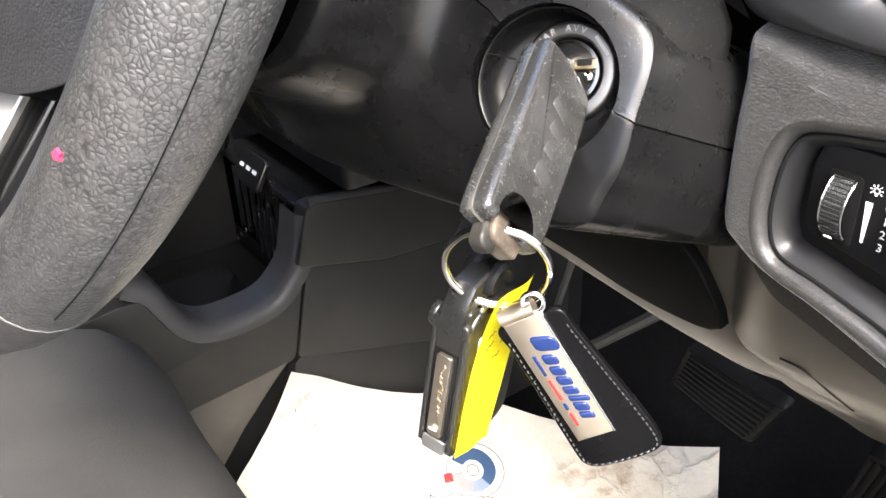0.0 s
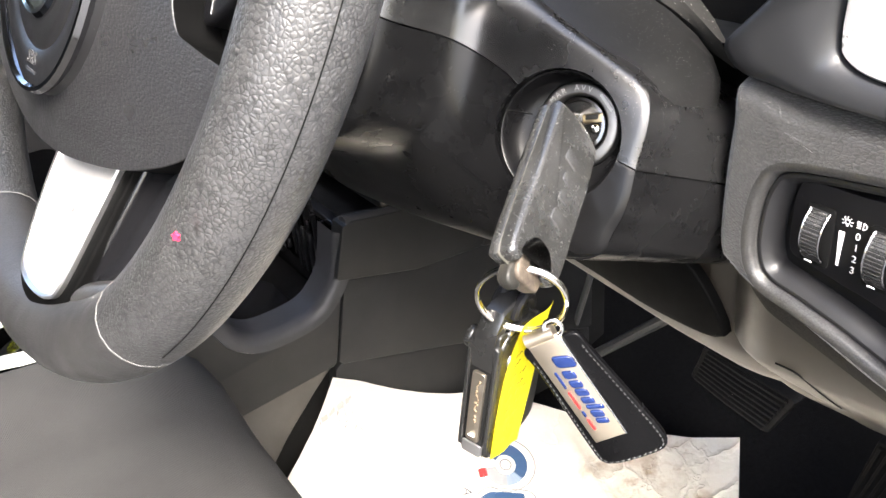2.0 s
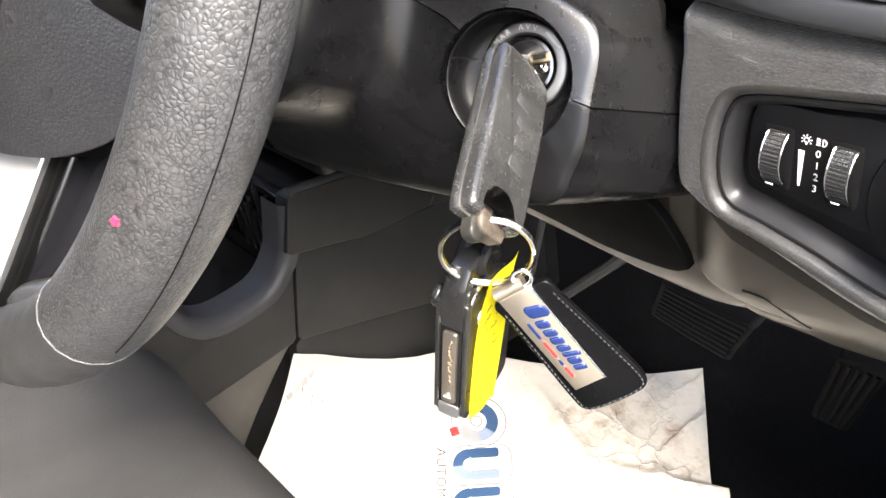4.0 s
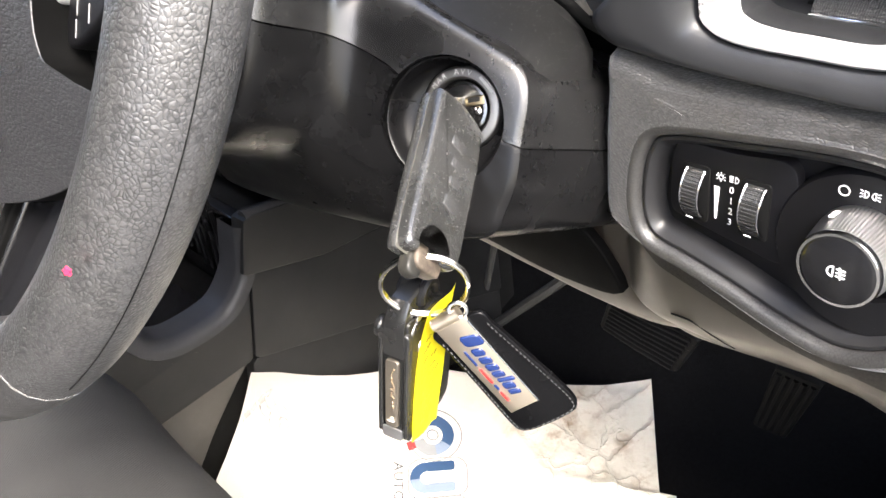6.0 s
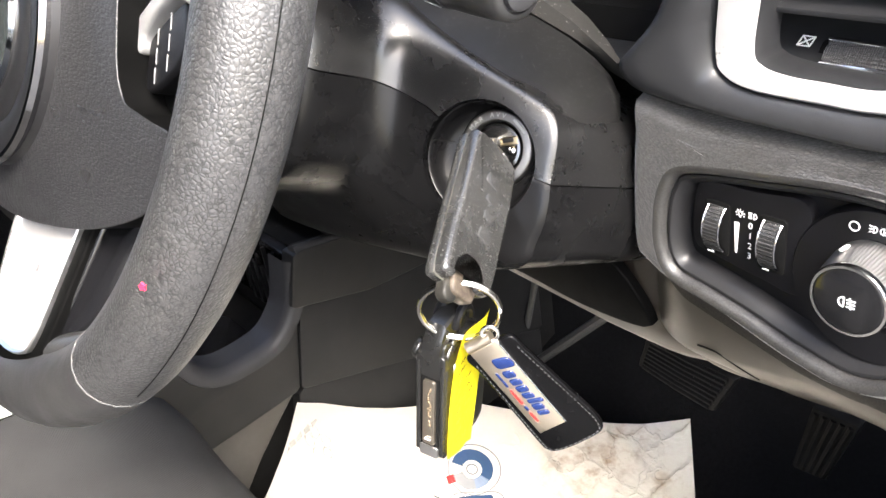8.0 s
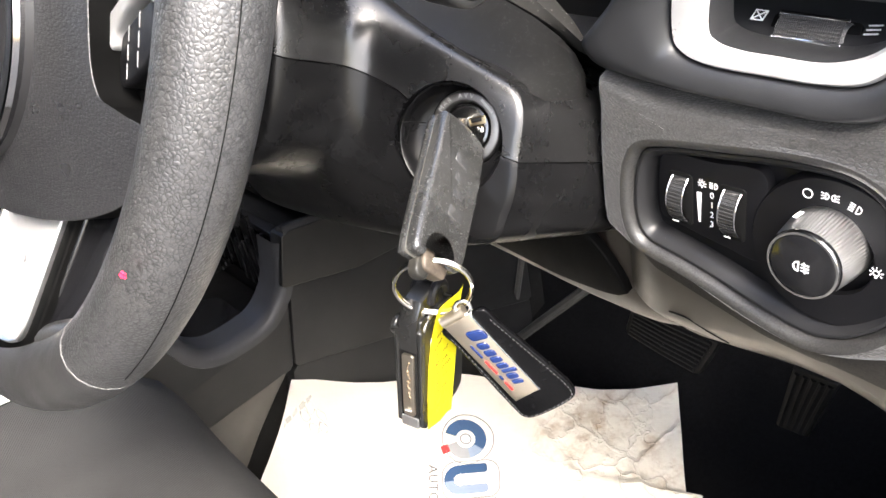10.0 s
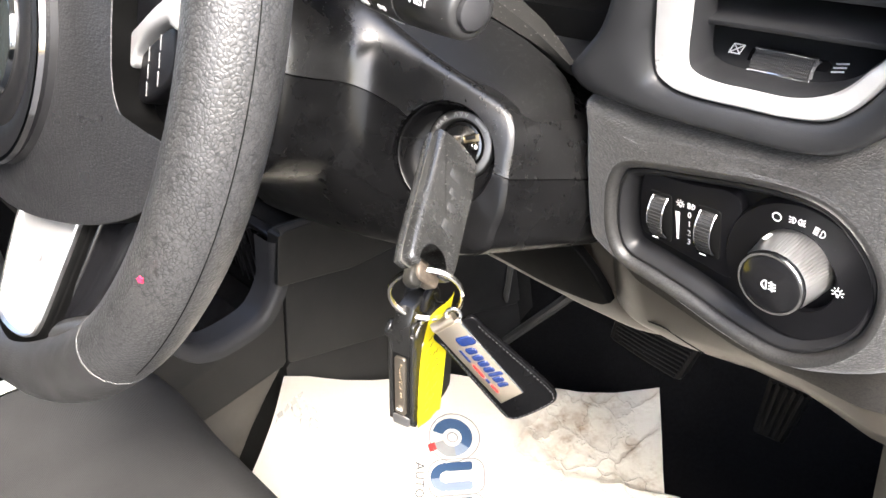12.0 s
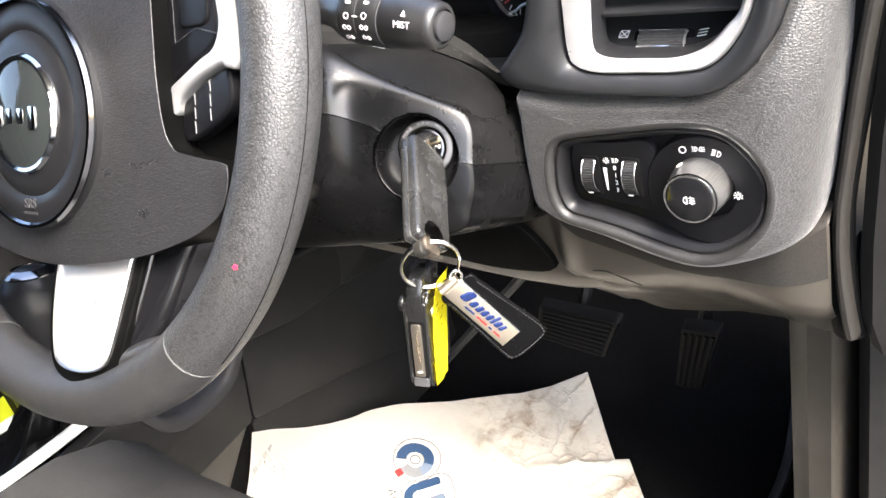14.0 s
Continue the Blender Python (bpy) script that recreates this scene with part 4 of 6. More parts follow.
part("hinge_step", slab(rounded(0.010, 0.010, 0.0016, 4, 0.005, 0.0575), 0.0030, 0.0062, 0.0008, FOB, 2), KEYSHELL, spare)
part("hinge_pin", lathe([(0.0022, 0.0), (0.0021, 0.0022), (0.0014, 0.0026)], FOB @ pose(0.008, 0.0605, 0.0045), 16), SATIN, spare, "small bright hinge pin")
part("seam_line", slab(inset(fob, -0.0002), -0.0004, 0.0004, 0.0, FOB, 1), CUBBY, spare)

# yellow paper label on the spare key
def on_label(a, b, h=0.0):
    """A place on the curled label: a up it, b across it (0 to 1)."""
    return FOB @ Vector((-0.0012 + 0.0235 * b + 0.004 * a * a, 0.002 + 0.068 * a - 0.006 * b * (1 - a), 0.0093 + h + 0.0012 * math.sin(b * 5.6 + a * 4.2) * b + 0.004 * a ** 4))


rows_y = [[on_label(i / 14, j / 8) for j in range(9)] for i in range(15)]
bm = loft(rows_y, False)
bmesh.ops.solidify(bm, geom=bm.faces[:], thickness=0.0003)
label = thing("paper_label", FOB @ Vector((0.01, 0.0, 0.0083)), "yellow paper key label with handwriting on the spare key", "label")
part("sheet", bm, LABEL, label)
random.seed(5)
for k in range(9):
    for q in range(2):
        a, b = 0.10 + 0.078 * k + random.uniform(-0.012, 0.012), 0.22 + 0.36 * q + random.uniform(-0.05, 0.05)
        line = [on_label(a + 0.02 * (i % 2) + 0.006 * i + random.uniform(-0.006, 0.006), b + 0.045 * i, 0.0005) for i in range(random.randint(4, 7))]
        part("written_stroke", tube(line, 0.00011, 4), OLIVEINK, label)

# leather tag with a metal plate
TL = Vector((0.37, 0.34, -0.867)).normalized()
TN = Vector((0.66, -0.74, 0.0))
TN = (TN - TL * TN.dot(TL)).normalized()
TW = TN.cross(TL).normalized()
TO = Vector((0.1655, 0.1447, 0.4735))
TAG = axes(TO, TL, TW, TN)
tag = thing("leather_tag", TO, "black stitched leather key tag with a brushed metal plate", "key tag")
leaf = smooth_path([(0.0035, 0.0098), (0.0125, 0.0112), (0.03, 0.0134), (0.0515, 0.0160), (0.0595, 0.0164), (0.0640, 0.0150), (0.0660, 0.0105), (0.0664, 0.0), (0.0655, -0.0085), (0.0630, -0.0122), (0.0572, -0.0132), (0.03, -0.0126), (0.012, -0.0123), (0.0030, -0.0120), (0.0026, 0.0)], 130)
part("leather", slab(leaf, -0.0022, 0.0012, 0.0010, TAG, 3, True), TAGLEATHER, tag, "black leather")
stitch = smooth_path([tuple(p) for p in inset(leaf, 0.0015)], 140)
for i in range(0, 140, 2):
    a, b = stitch[i], stitch[(i + 1) % 140]
    if a.x > 0.009:
        part("stitch", tube([Vector((a.x, a.y, 0.0012)), Vector(((a.x + b.x) / 2, (a.y + b.y) / 2, 0.0017)), Vector((b.x, b.y, 0.0012))], 0.00024, 5, False, TAG), THREAD, tag)
part("plate", slab(rounded(0.0505, 0.0136, 0.0005, 3, 0.0268, -0.0023), 0.0008, 0.0022, 0.0004, TAG, 2), CHAMPAGNE, tag, "brushed metal plate")
part("plate_edge", box(0.003, 0.052, 0.0040, 0.0047, 0.0010, 0.0026, 0.0002, TAG), CHROME, tag, "bright bevelled edge of the plate")
part("plate_fold", lathe([(0.0026, -0.006), (0.0026, 0.006)], TAG @ axes((-0.0005, -0.0030, 0.0005), (0, 0, 1), (1, 0, 0), (0, 1, 0)), 20), CHAMPAGNE, tag, "rolled metal loop")
part("loop_eye", tube([Vector((0.0035 * math.cos(a) - 0.002, 0.0035 * math.sin(a) + 0.0035, 0.001)) for a in [2 * math.pi * i / 20 for i in range(20)]], 0.0008, 8, True, TAG), CHROME, tag, "small bright ring")
SLANT = TAG @ Matrix(((1, 0.32, 0, 0), (0.02, 1, 0, -0.0003), (0, 0, 1, 0), (0, 0, 0, 1)))
for x, w, h in ((0.0122, 0.0058, 0.0076), (0.0188, 0.0040, 0.0046), (0.0236, 0.0036, 0.0046), (0.0279, 0.0036, 0.0046), (0.0321, 0.0032, 0.0046), (0.0356, 0.0022, 0.0064), (0.0392, 0.0036, 0.0046), (0.0430, 0.0026, 0.0046)):
    part("name_block", slab(rounded(w, h, min(w, h) * 0.3, 4, x, -0.0014 + (h - 0.0046) / 2), 0.0018, 0.0030, 0.0006, SLANT, 3), BLUEINK, tag, "blue enamel block of the dealer's mark")
for x, w, ink in ((0.0195, 0.0085, BLUEINK), (0.0300, 0.0088, REDINK), (0.0372, 0.0030, BLUEINK), (0.0428, 0.0058, REDINK)):
    part("motto_bar", slab(rounded(w, 0.0011, 0.0004, 3, x, -0.0058), 0.0018, 0.0025, 0.0002, TAG, 2), ink, tag)

# ---- dashboard: right-hand panel with the lamp switch ----
def xz(ring, y):
    return [Vector((p.x, y, p.y)) for p in ring]


def by_angle(ring, cx, cy, n):
    """A ring resampled so that its points lie at even angles round a middle."""
    out, k = [], len(ring)
    for i in range(n):
        a = 2 * math.pi * i / n
        d = Vector((math.cos(a), math.sin(a), 0))
        best = None
        for j in range(k):
            p, q = ring[j] - Vector((cx, cy, 0)), ring[(j + 1) % k] - Vector((cx, cy, 0))
            e = q - p
            det = d.x * -e.y + d.y * e.x
            if abs(det) < 1e-12:
                continue
            t = (p.x * -e.y + p.y * e.x) / det
            s = (d.x * p.y - d.y * p.x) / det
            if t > 0 and -1e-6 <= s <= 1 + 1e-6 and (best is None or t > best):
                best = t
        out.append(Vector((cx + d.x * best, cy + d.y * best, 0)))
    return out


POCKET = smooth_path([(0.178, 0.502), (0.1876, 0.511), (0.2253, 0.517), (0.2594, 0.5207), (0.281, 0.5185), (0.2952, 0.506), (0.303, 0.487), (0.2995, 0.464), (0.2855, 0.448), (0.266, 0.440), (0.243, 0.4435), (0.218, 0.451), (0.1979, 0.456), (0.181, 0.460), (0.1751, 0.470), (0.1745, 0.485)], 160)
PANEL = smooth_path([(0.157, 0.5415), (0.19, 0.537), (0.245, 0.5375), (0.266, 0.5385), (0.285, 0.5430), (0.2990, 0.5555), (0.3085, 0.5700), (0.3140, 0.588), (0.3205, 0.604), (0.337, 0.605), (0.3385, 0.56), (0.3315, 0.50), (0.3262, 0.4635), (0.3175, 0.4462), (0.29, 0.434), (0.262, 0.427), (0.235, 0.431), (0.2, 0.442), (0.175, 0.448), (0.161, 0.455), (0.153, 0.4634), (0.152, 0.49), (0.1535, 0.52)], 220)
PX, PZ = 0.285, 0.475
po, pa = by_angle(POCKET, PX, PZ, 420), by_angle(PANEL, PX, PZ, 420)
dash = thing("dashboard", (0.2, 0.3, 0.36), "black grained dashboard beside the steering wheel", "dashboard")


def between(a, b, s):
    return [p.lerp(q, s) for p, q in zip(a, b)]


skin = [xz(inset(pa, 0.004), 0.30), xz(pa, 0.275), xz(inset(pa, 0.0005), 0.262), xz(inset(pa, 0.0025), 0.2545), xz(inset(pa, 0.006), 0.2508)]
skin += [xz(inset(pa, 0.008), 0.2500), xz(inset(pa, 0.011), 0.2496)]
ins = inset(pa, 0.011)
for s in (0.15, 0.3, 0.45, 0.6, 0.75, 0.88):
    skin.append(xz(between(ins, inset(po, -0.005), s), 0.2496 - 0.0012 * s))
skin.append(xz(inset(po, -0.005), 0.2482))
fold = [xz(inset(po, -0.005), 0.2482), xz(inset(po, -0.0038), 0.2481), xz(inset(po, -0.0025), 0.2485), xz(inset(po, -0.0014), 0.2493), xz(inset(po, -0.0006), 0.2505), xz(po, 0.2535)]
def bend(x):
    """How far the panel falls back towards its outer end."""
    return 5.0 * max(0, x - 0.275) ** 2 + 8.0 * max(0, x - 0.305) ** 2


for ring in skin + fold:
    for v in ring:
        v.y += bend(v.x) + 3.0 * max(0, v.z - 0.53) ** 2 * max(0, min(1, (v.x - 0.28) / 0.03))
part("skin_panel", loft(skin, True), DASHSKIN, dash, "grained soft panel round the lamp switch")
part("skin_fold", loft(fold, True), FOLDSKIN, dash, "smooth stretched edge of the panel round the pocket")
lip = [xz(po, 0.2535), xz(inset(po, 0.0008), 0.2522), xz(inset(po, 0.0022), 0.2522), xz(inset(po, 0.0045), 0.2545), xz(inset(po, 0.0065), 0.259), xz(inset(po, 0.007), 0.268)]
for ring in lip[:-1]:
    for v in ring:
        v.y += bend(v.x)
part("pocket_lip", loft(lip, True), LIPBLACK, dash, "satin black lip of the switch pocket")

switch = thing("lamp_switch", (0.24, 0.262, 0.45), "black headlamp switch panel with two thumbwheels and a knob", "lamp switch")
part("backing", loft([xz(inset(po, 0.0068), 0.262), xz(inset(po, 0.0068), 0.28)], True, (True, True)), BLACK, switch, "black switch backing")
PLATE = smooth_path([(0.187, 0.5015), (0.192, 0.507), (0.215, 0.508), (0.238, 0.509), (0.241, 0.49), (0.239, 0.466), (0.22, 0.467), (0.195, 0.4715), (0.187, 0.4745), (0.186, 0.488)], 80)
Y = lambda x, z, y=0.2545: axes((x, y, z), (1, 0, 0), (0, 0, 1), (0, -1, 0))
part("plate", slab([Vector((p.x, p.y, 0)) for p in PLATE], -0.262, -0.2565, 0.001, axes((0, 0, 0), (1, 0, 0), (0, 0, 1), (0, 1, 0)) @ Matrix.Diagonal((1, 1, -1, 1)), 2), BLACK, switch, "flat plate of the thumbwheels")
part("dial", lathe([(0.0345, -0.012), (0.0345, -0.0015), (0.0335, 0.0), (0.0185, 0.0), (0.018, -0.003)], Y(0.2685, 0.4805, 0.2555), 72, (False, False)), BLACK, switch, "round black scale of the knob")
for x in (0.1985, 0.2250):
    part("wheel_slot", slab(rounded(0.0125, 0.0262, 0.002, 4), -0.001, 0.0006, 0.0003, Y(x, 0.486, 0.2562), 2), CUBBY, switch)
    rings = []
    for i in range(15):
        a = radians(-62 + 124 * i / 14)
        rings.append([Vector((sx, 0.0135 * math.sin(a), 0.0135 * math.cos(a) - 0.0085)) for sx in (-0.0042, -0.0036, 0.0036, 0.0042)])
    for r in rings:
        r[0].z -= 0.0008
        r[3].z -= 0.0008
    tw = part("thumbwheel", loft(rings, False, m=Y(x, 0.486, 0.2552)), KNURL, switch, "knurled thumbwheel")
    for side in (-1, 1):
        part("wheel_edge", loft([[Vector((side * sx, q * math.sin(a), q * math.cos(a) - 0.0085)) for sx, q in ((0.0036, 0.0136), (0.0041, 0.0139), (0.0045, 0.0136), (0.0045, 0.0128))] for a in [radians(-58 + 116 * i / 14) for i in range(15)]], False, m=Y(x, 0.486, 0.2552)), DARKCHROME, tw, "bright edge of the thumbwheel")
    for i in range(19):
        a = radians(-60 + 120 * i / 18)
        part("rib", box(-0.0036, 0.0036, -0.00022, 0.00022, 0, 0.0006, 0, Y(x, 0.486, 0.2552) @ pose(0, 0.0135 * math.sin(a), 0.0135 * math.cos(a) - 0.0085, -math.degrees(a))), KNURL, tw)
    part("wheel_mark", bar(0.003, 0.0012, Y(x + 0.0002, 0.4765, 0.2515) @ pose(0, 0, 0, 38)), WHITEINK, tw)
for i, ch in enumerate("0123"):
    part("level_number", lettering(ch, 0.0042, Y(0.2145, 0.4915 - 0.0049 * i, 0.2562), 0.0001), WHITEINK, switch)
part("level_wedge", slab([Vector((-0.0012, 0.0075, 0)), Vector((0.0012, 0.0075, 0)), Vector((0.0006, -0.0075, 0)), Vector((-0.0003, -0.0075, 0))], 0, 0.0003, 0, Y(0.2080, 0.4840, 0.2563), 1), WHITEINK, switch)


def lamp_symbol(x, z, kind, s=1.0, y=0.2548, turn=0):
    m = Y(x, z, y) @ pose(0, 0, 0, 0, 0, turn)
    if kind == "off":
        return arc_band(0.0021 * s, 0.0027 * s, 0, 360, m)
    if kind == "side":
        b = []
        for k in (-1, 1):
            b.append(arc_band(0.0014 * s, 0.0019 * s, -90 if k < 0 else 90, 90 if k < 0 else 270, m @ pose(0.0024 * k * s, 0, 0)))
            b.append(bar(0.0005 * s, 0.0038 * s, m @ pose(0.0024 * k * s, 0, 0)))
            for q in (-1, 0, 1):
                b.append(bar(0.0016 * s, 0.00045 * s, m @ pose(0.0038 * k * s, 0.0015 * q * s, 0, 0, 0, 22 * q * k)))
        return join(*b)
    if kind == "beam":
        b = [arc_band(0.0019 * s, 0.0024 * s, -90, 90, m @ pose(0.0006 * s, 0, 0)), bar(0.0005 * s, 0.0046 * s, m @ pose(0.0006 * s, 0, 0))]
        b += [bar(0.0028 * s, 0.0005 * s, m @ pose(-0.0022 * s, (q - 1.5) * 0.0013 * s, 0)) for q in range(4)]
        return join(*b)
    if kind == "bulb":
        b = [arc_band(0.0013 * s, 0.0018 * s, 0, 360, m), bar(0.0013 * s, 0.0012 * s, m @ pose(0, -0.0024 * s, 0))]
        b += [bar(0.0013 * s, 0.0005 * s, m @ pose(0.0031 * s * math.cos(radians(a)), 0.0031 * s * math.sin(radians(a)), 0, 0, 0, a)) for a in range(-30, 211, 40)]
        return join(*b)
    b = [arc_band(0.0017 * s, 0.0022 * s, 90, 270, m @ pose(-0.0008 * s, 0, 0)), bar(0.0005 * s, 0.0042 * s, m @ pose(-0.0008 * s, 0, 0))]
    b += [bar(0.0032 * s, 0.0005 * s, m @ pose(0.0018 * s, (q - 1) * 0.0014 * s, 0)) for q in range(3)]
    b.append(bar(0.0005 * s, 0.0048 * s, m @ pose(0.0016 * s, 0, 0, 0, 0, 8)))
    return join(*b)


part("off_mark", lamp_symbol(0.2586, 0.5064, "off", 0.8), WHITEINK, switch, "white ring for off")
part("sidelight_mark", lamp_symbol(0.2677, 0.5072, "side", 0.8), WHITEINK, switch, "white sidelight sign")
part("headlamp_mark", lamp_symbol(0.2779, 0.5050, "beam", 0.8, 0.2548, -17), WHITEINK, switch, "white headlamp sign")
part("daylight_mark", lamp_symbol(0.2880, 0.4795, "bulb", 0.75), WHITEINK, switch, "white lamp sign with rays")
part("dimmer_mark", lamp_symbol(0.2095, 0.4962, "bulb", 0.62, 0.2563), WHITEINK, switch)
part("leveller_mark", lamp_symbol(0.2155, 0.4966, "beam", 0.62, 0.2563), WHITEINK, switch)
KN_M = Y(0.2672, 0.4850, 0.2555)
knob = part("knob", loft([[KN_M @ Vector(((r + d * math.cos(76 * a)) * math.cos(a), (r + d * math.cos(76 * a)) * math.sin(a), z)) for a in [2 * math.pi * k / 456 for k in range(456)]] for r, d, z in ((0.0172, 0, -0.004), (0.0168, 0, 0.001), (0.0167, 0.00028, 0.002), (0.0155, 0.00028, 0.0125), (0.0150, 0.00028, 0.0150), (0.0148, 0, 0.0165))], True, (False, False)), KNURLMETAL, switch, "knurled grey knob")
part("knob_ring", lathe([(0.0149, 0.0158), (0.0153, 0.0172), (0.0147, 0.0188), (0.0137, 0.0188)], Y(0.2672, 0.4850, 0.2555), 72, (False, False)), CHROME, knob, "bright rim of the knob")
part("knob_face", lathe([(0.0138, 0.0184), (0.0125, 0.0190), (0.001, 0.0192)], Y(0.2672, 0.4850, 0.2555), 64), GLOSS, knob, "gloss black knob face")
part("foglamp_mark", lamp_symbol(0.2670, 0.4848, "fog", 1.05, 0.2362), WHITEINK, knob, "white fog lamp sign")
part("knob_pointer", bar(0.0016, 0.006, Y(0.2600, 0.5018, 0.2455) @ pose(0, 0, 0, 85, 0, 0)), WHITEINK, knob)

# lower dash, its black flap and kick panel
PROFILE = [(0.30, 0.012), (0.282, 0.007), (0.271, 0.002), (0.2665, -0.002), (0.267, -0.008)]
BELOW = [(p.x, p.y) for p in smooth_path([(0.270, 0.411), (0.2765, 0.400), (0.284, 0.3915), (0.30, 0.3775), (0.33, 0.352), (0.36, 0.3265), (0.395, 0.297), (0.42, 0.292), (0.5, 0.32)], 60, False)]
SKIN_FOOT = [(-0.3, 0.463), (0.153, 0.461), (0.161, 0.454), (0.175, 0.447), (0.20, 0.4405), (0.235, 0.431), (0.262, 0.4275), (0.29, 0.434), (0.315, 0.445), (0.34, 0.46)]
SAG = [(-0.3, -0.010), (0.12, -0.0195), (0.16, -0.011), (0.20, -0.006), (0.235, 0.0), (0.267, 0.0), (0.282, -0.0034), (0.316, -0.0144), (0.34, -0.022)]


def along(table, x):
    """A value read off a table of (x, value), straight between its entries."""
    k = max(i for i in range(len(table) - 1) if table[i][0] <= x)
    (xa, a), (xb, b) = table[k], table[k + 1]
    return a + (b - a) * (x - xa) / (xb - xa)


def lower_row(x):
    foot, sag = along(SKIN_FOOT, x), along(SAG, x)
    dy = 0.0 if x < 0.295 else ((x - 0.295) / 0.033) ** 2 * 0.016
    dy += 0.0165 * max(0.0, min(1.0, (0.178 - x) / 0.034)) ** 2
    rows = [Vector((x, y + dy, foot + z)) for y, z in PROFILE]
    for y, z in BELOW:
        # hollow for the fingers beside the bonnet release
        hollow = 0.010 * math.exp(-((x - 0.177) / 0.019) ** 2 - ((y - 0.288 - 0.2 * (x - 0.176)) / 0.0085) ** 2)
        rows.append(Vector((x, y + dy + 0.7 * hollow, z + sag + 0.7 * hollow)))
    return rows


def strip_row(x):
    up = 0.0 if x > 0.1 else (0.1 - x) * 0.06
    back = 0.008 * max(0.0, (x - 0.140) / 0.03) ** 2
    return [Vector((x, y + back, z + up)) for y, z in ((0.285, 0.402), (0.2865, 0.388), (0.290, 0.376), (0.297, 0.368), (0.32, 0.357), (0.40, 0.30), (0.42, 0.295), (0.5, 0.32))]


part("lower_panel", loft([lower_row(x) for x in [0.128 + 0.2 * i / 90 for i in range(91)]], False), LOWER, dash, "smooth lower knee panel")
part("lower_strip", loft([strip_row(x) for x in [-0.26 + 0.43 * i / 60 for i in range(61)]], False), LOWER, dash, "lower edge of the knee panel under the column")


# strip over the knee panel; its darker colour paints the shade under the lip
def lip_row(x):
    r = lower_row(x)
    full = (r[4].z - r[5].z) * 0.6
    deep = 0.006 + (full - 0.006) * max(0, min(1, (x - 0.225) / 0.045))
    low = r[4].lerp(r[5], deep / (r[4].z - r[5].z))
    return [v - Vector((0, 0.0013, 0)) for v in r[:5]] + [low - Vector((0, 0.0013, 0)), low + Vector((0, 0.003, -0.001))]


part("under_lip", loft([lip_row(x) for x in [0.150 + 0.177 * i / 44 for i in range(45)]], False), LOWERDARK, dash, "lip band under the grained panel, with shade in its colour")
slit = smooth_path([(0.1800, 0.2697, 0.4052), (0.1865, 0.2694, 0.4060), (0.1926, 0.2698, 0.4054), (0.2017, 0.2732, 0.3993), (0.2096, 0.2791, 0.3921)], 30, False)
part("release_slit", tube(slit, 0.0005, 6, False), CUBBY, dash, "thin dark slit beside the bonnet release")
FLAPM = axes((0.0, 0.2800, 0.40), (1, 0, 0), (0, -0.2, 0.98), (0, -0.98, -0.2))
flap = smooth_path([(-0.24, 0.06), (-0.05, 0.05), (0.06, 0.05), (0.105, 0.042), (0.126, 0.032), (0.1375, 0.016), (0.1440, -0.001), (0.140, -0.0075), (0.123, -0.0115), (0.088, -0.013), (0.046, -0.009), (-0.012, -0.0045), (-0.24, 0.02)], 110)
part("upper_strip", loft([[Vector((x, 0.288, 0.47)), Vector((x, 0.288, 0.43)), Vector((x, 0.290, 0.395))] for x in [-0.10 + 0.247 * i / 20 for i in range(21)]], False), LOWER, dash, "knee panel behind the black flap")
part("column_gap_cover", slab(flap, -0.004, 0.002, 0.0015, FLAPM, 3), FLAPBLACK, dash, "smooth black cover below the column")
# black filler block added for the dark space under the column
part("under_column_dark", box(-0.26, 0.15, 0.31, 0.36, 0.40, 0.56), CUBBY, dash)

# ---- air vent ----
vent = thing("air_vent", (0.25, 0.28, 0.55), "black air vent in a silver frame with a thumbwheel", "air vent")
VO = smooth_path([(0.1985, 0.66), (0.1975, 0.60), (0.1960, 0.5655), (0.2005, 0.556), (0.2140, 0.5518), (0.24, 0.5513), (0.2605, 0.5515), (0.2777, 0.5548), (0.2917, 0.5675), (0.3026, 0.5885), (0.306, 0.62), (0.306, 0.66), (0.28, 0.68), (0.22, 0.68)], 160)
VI = smooth_path([(0.2145, 0.655), (0.2143, 0.60), (0.2115, 0.5685), (0.2155, 0.5615), (0.2270, 0.5592), (0.24, 0.559), (0.2600, 0.5592), (0.2760, 0.5645), (0.2870, 0.5745), (0.2960, 0.587), (0.2985, 0.62), (0.298, 0.655), (0.28, 0.668), (0.23, 0.668)], 160)
vo_, vi_ = by_angle(VO, 0.25, 0.61, 480), by_angle(VI, 0.25, 0.61, 480)
BZ = smooth_path([(0.1463, 0.5530), (0.1495, 0.5465), (0.157, 0.5425), (0.170, 0.5412), (0.19, 0.540), (0.245, 0.5385), (0.266, 0.5385), (0.284, 0.5425), (0.299, 0.554), (0.309, 0.569), (0.3145, 0.587), (0.318, 0.61), (0.320, 0.68), (0.30, 0.70), (0.2, 0.70), (0.184, 0.66), (0.179, 0.61), (0.1690, 0.579), (0.1545, 0.5620)], 220)
bz_ = by_angle(BZ, 0.25, 0.61, 480)
part("surround", loft([xz(bz_, 0.275), xz(bz_, 0.258), xz(between(bz_, vo_, 0.05), 0.2530), xz(between(bz_, vo_, 0.15), 0.2500), xz(between(bz_, vo_, 0.32), 0.2487), xz(between(bz_, vo_, 0.92), 0.2530), xz(vo_, 0.264)], True), BEZEL, vent, "soft black surround", 80)
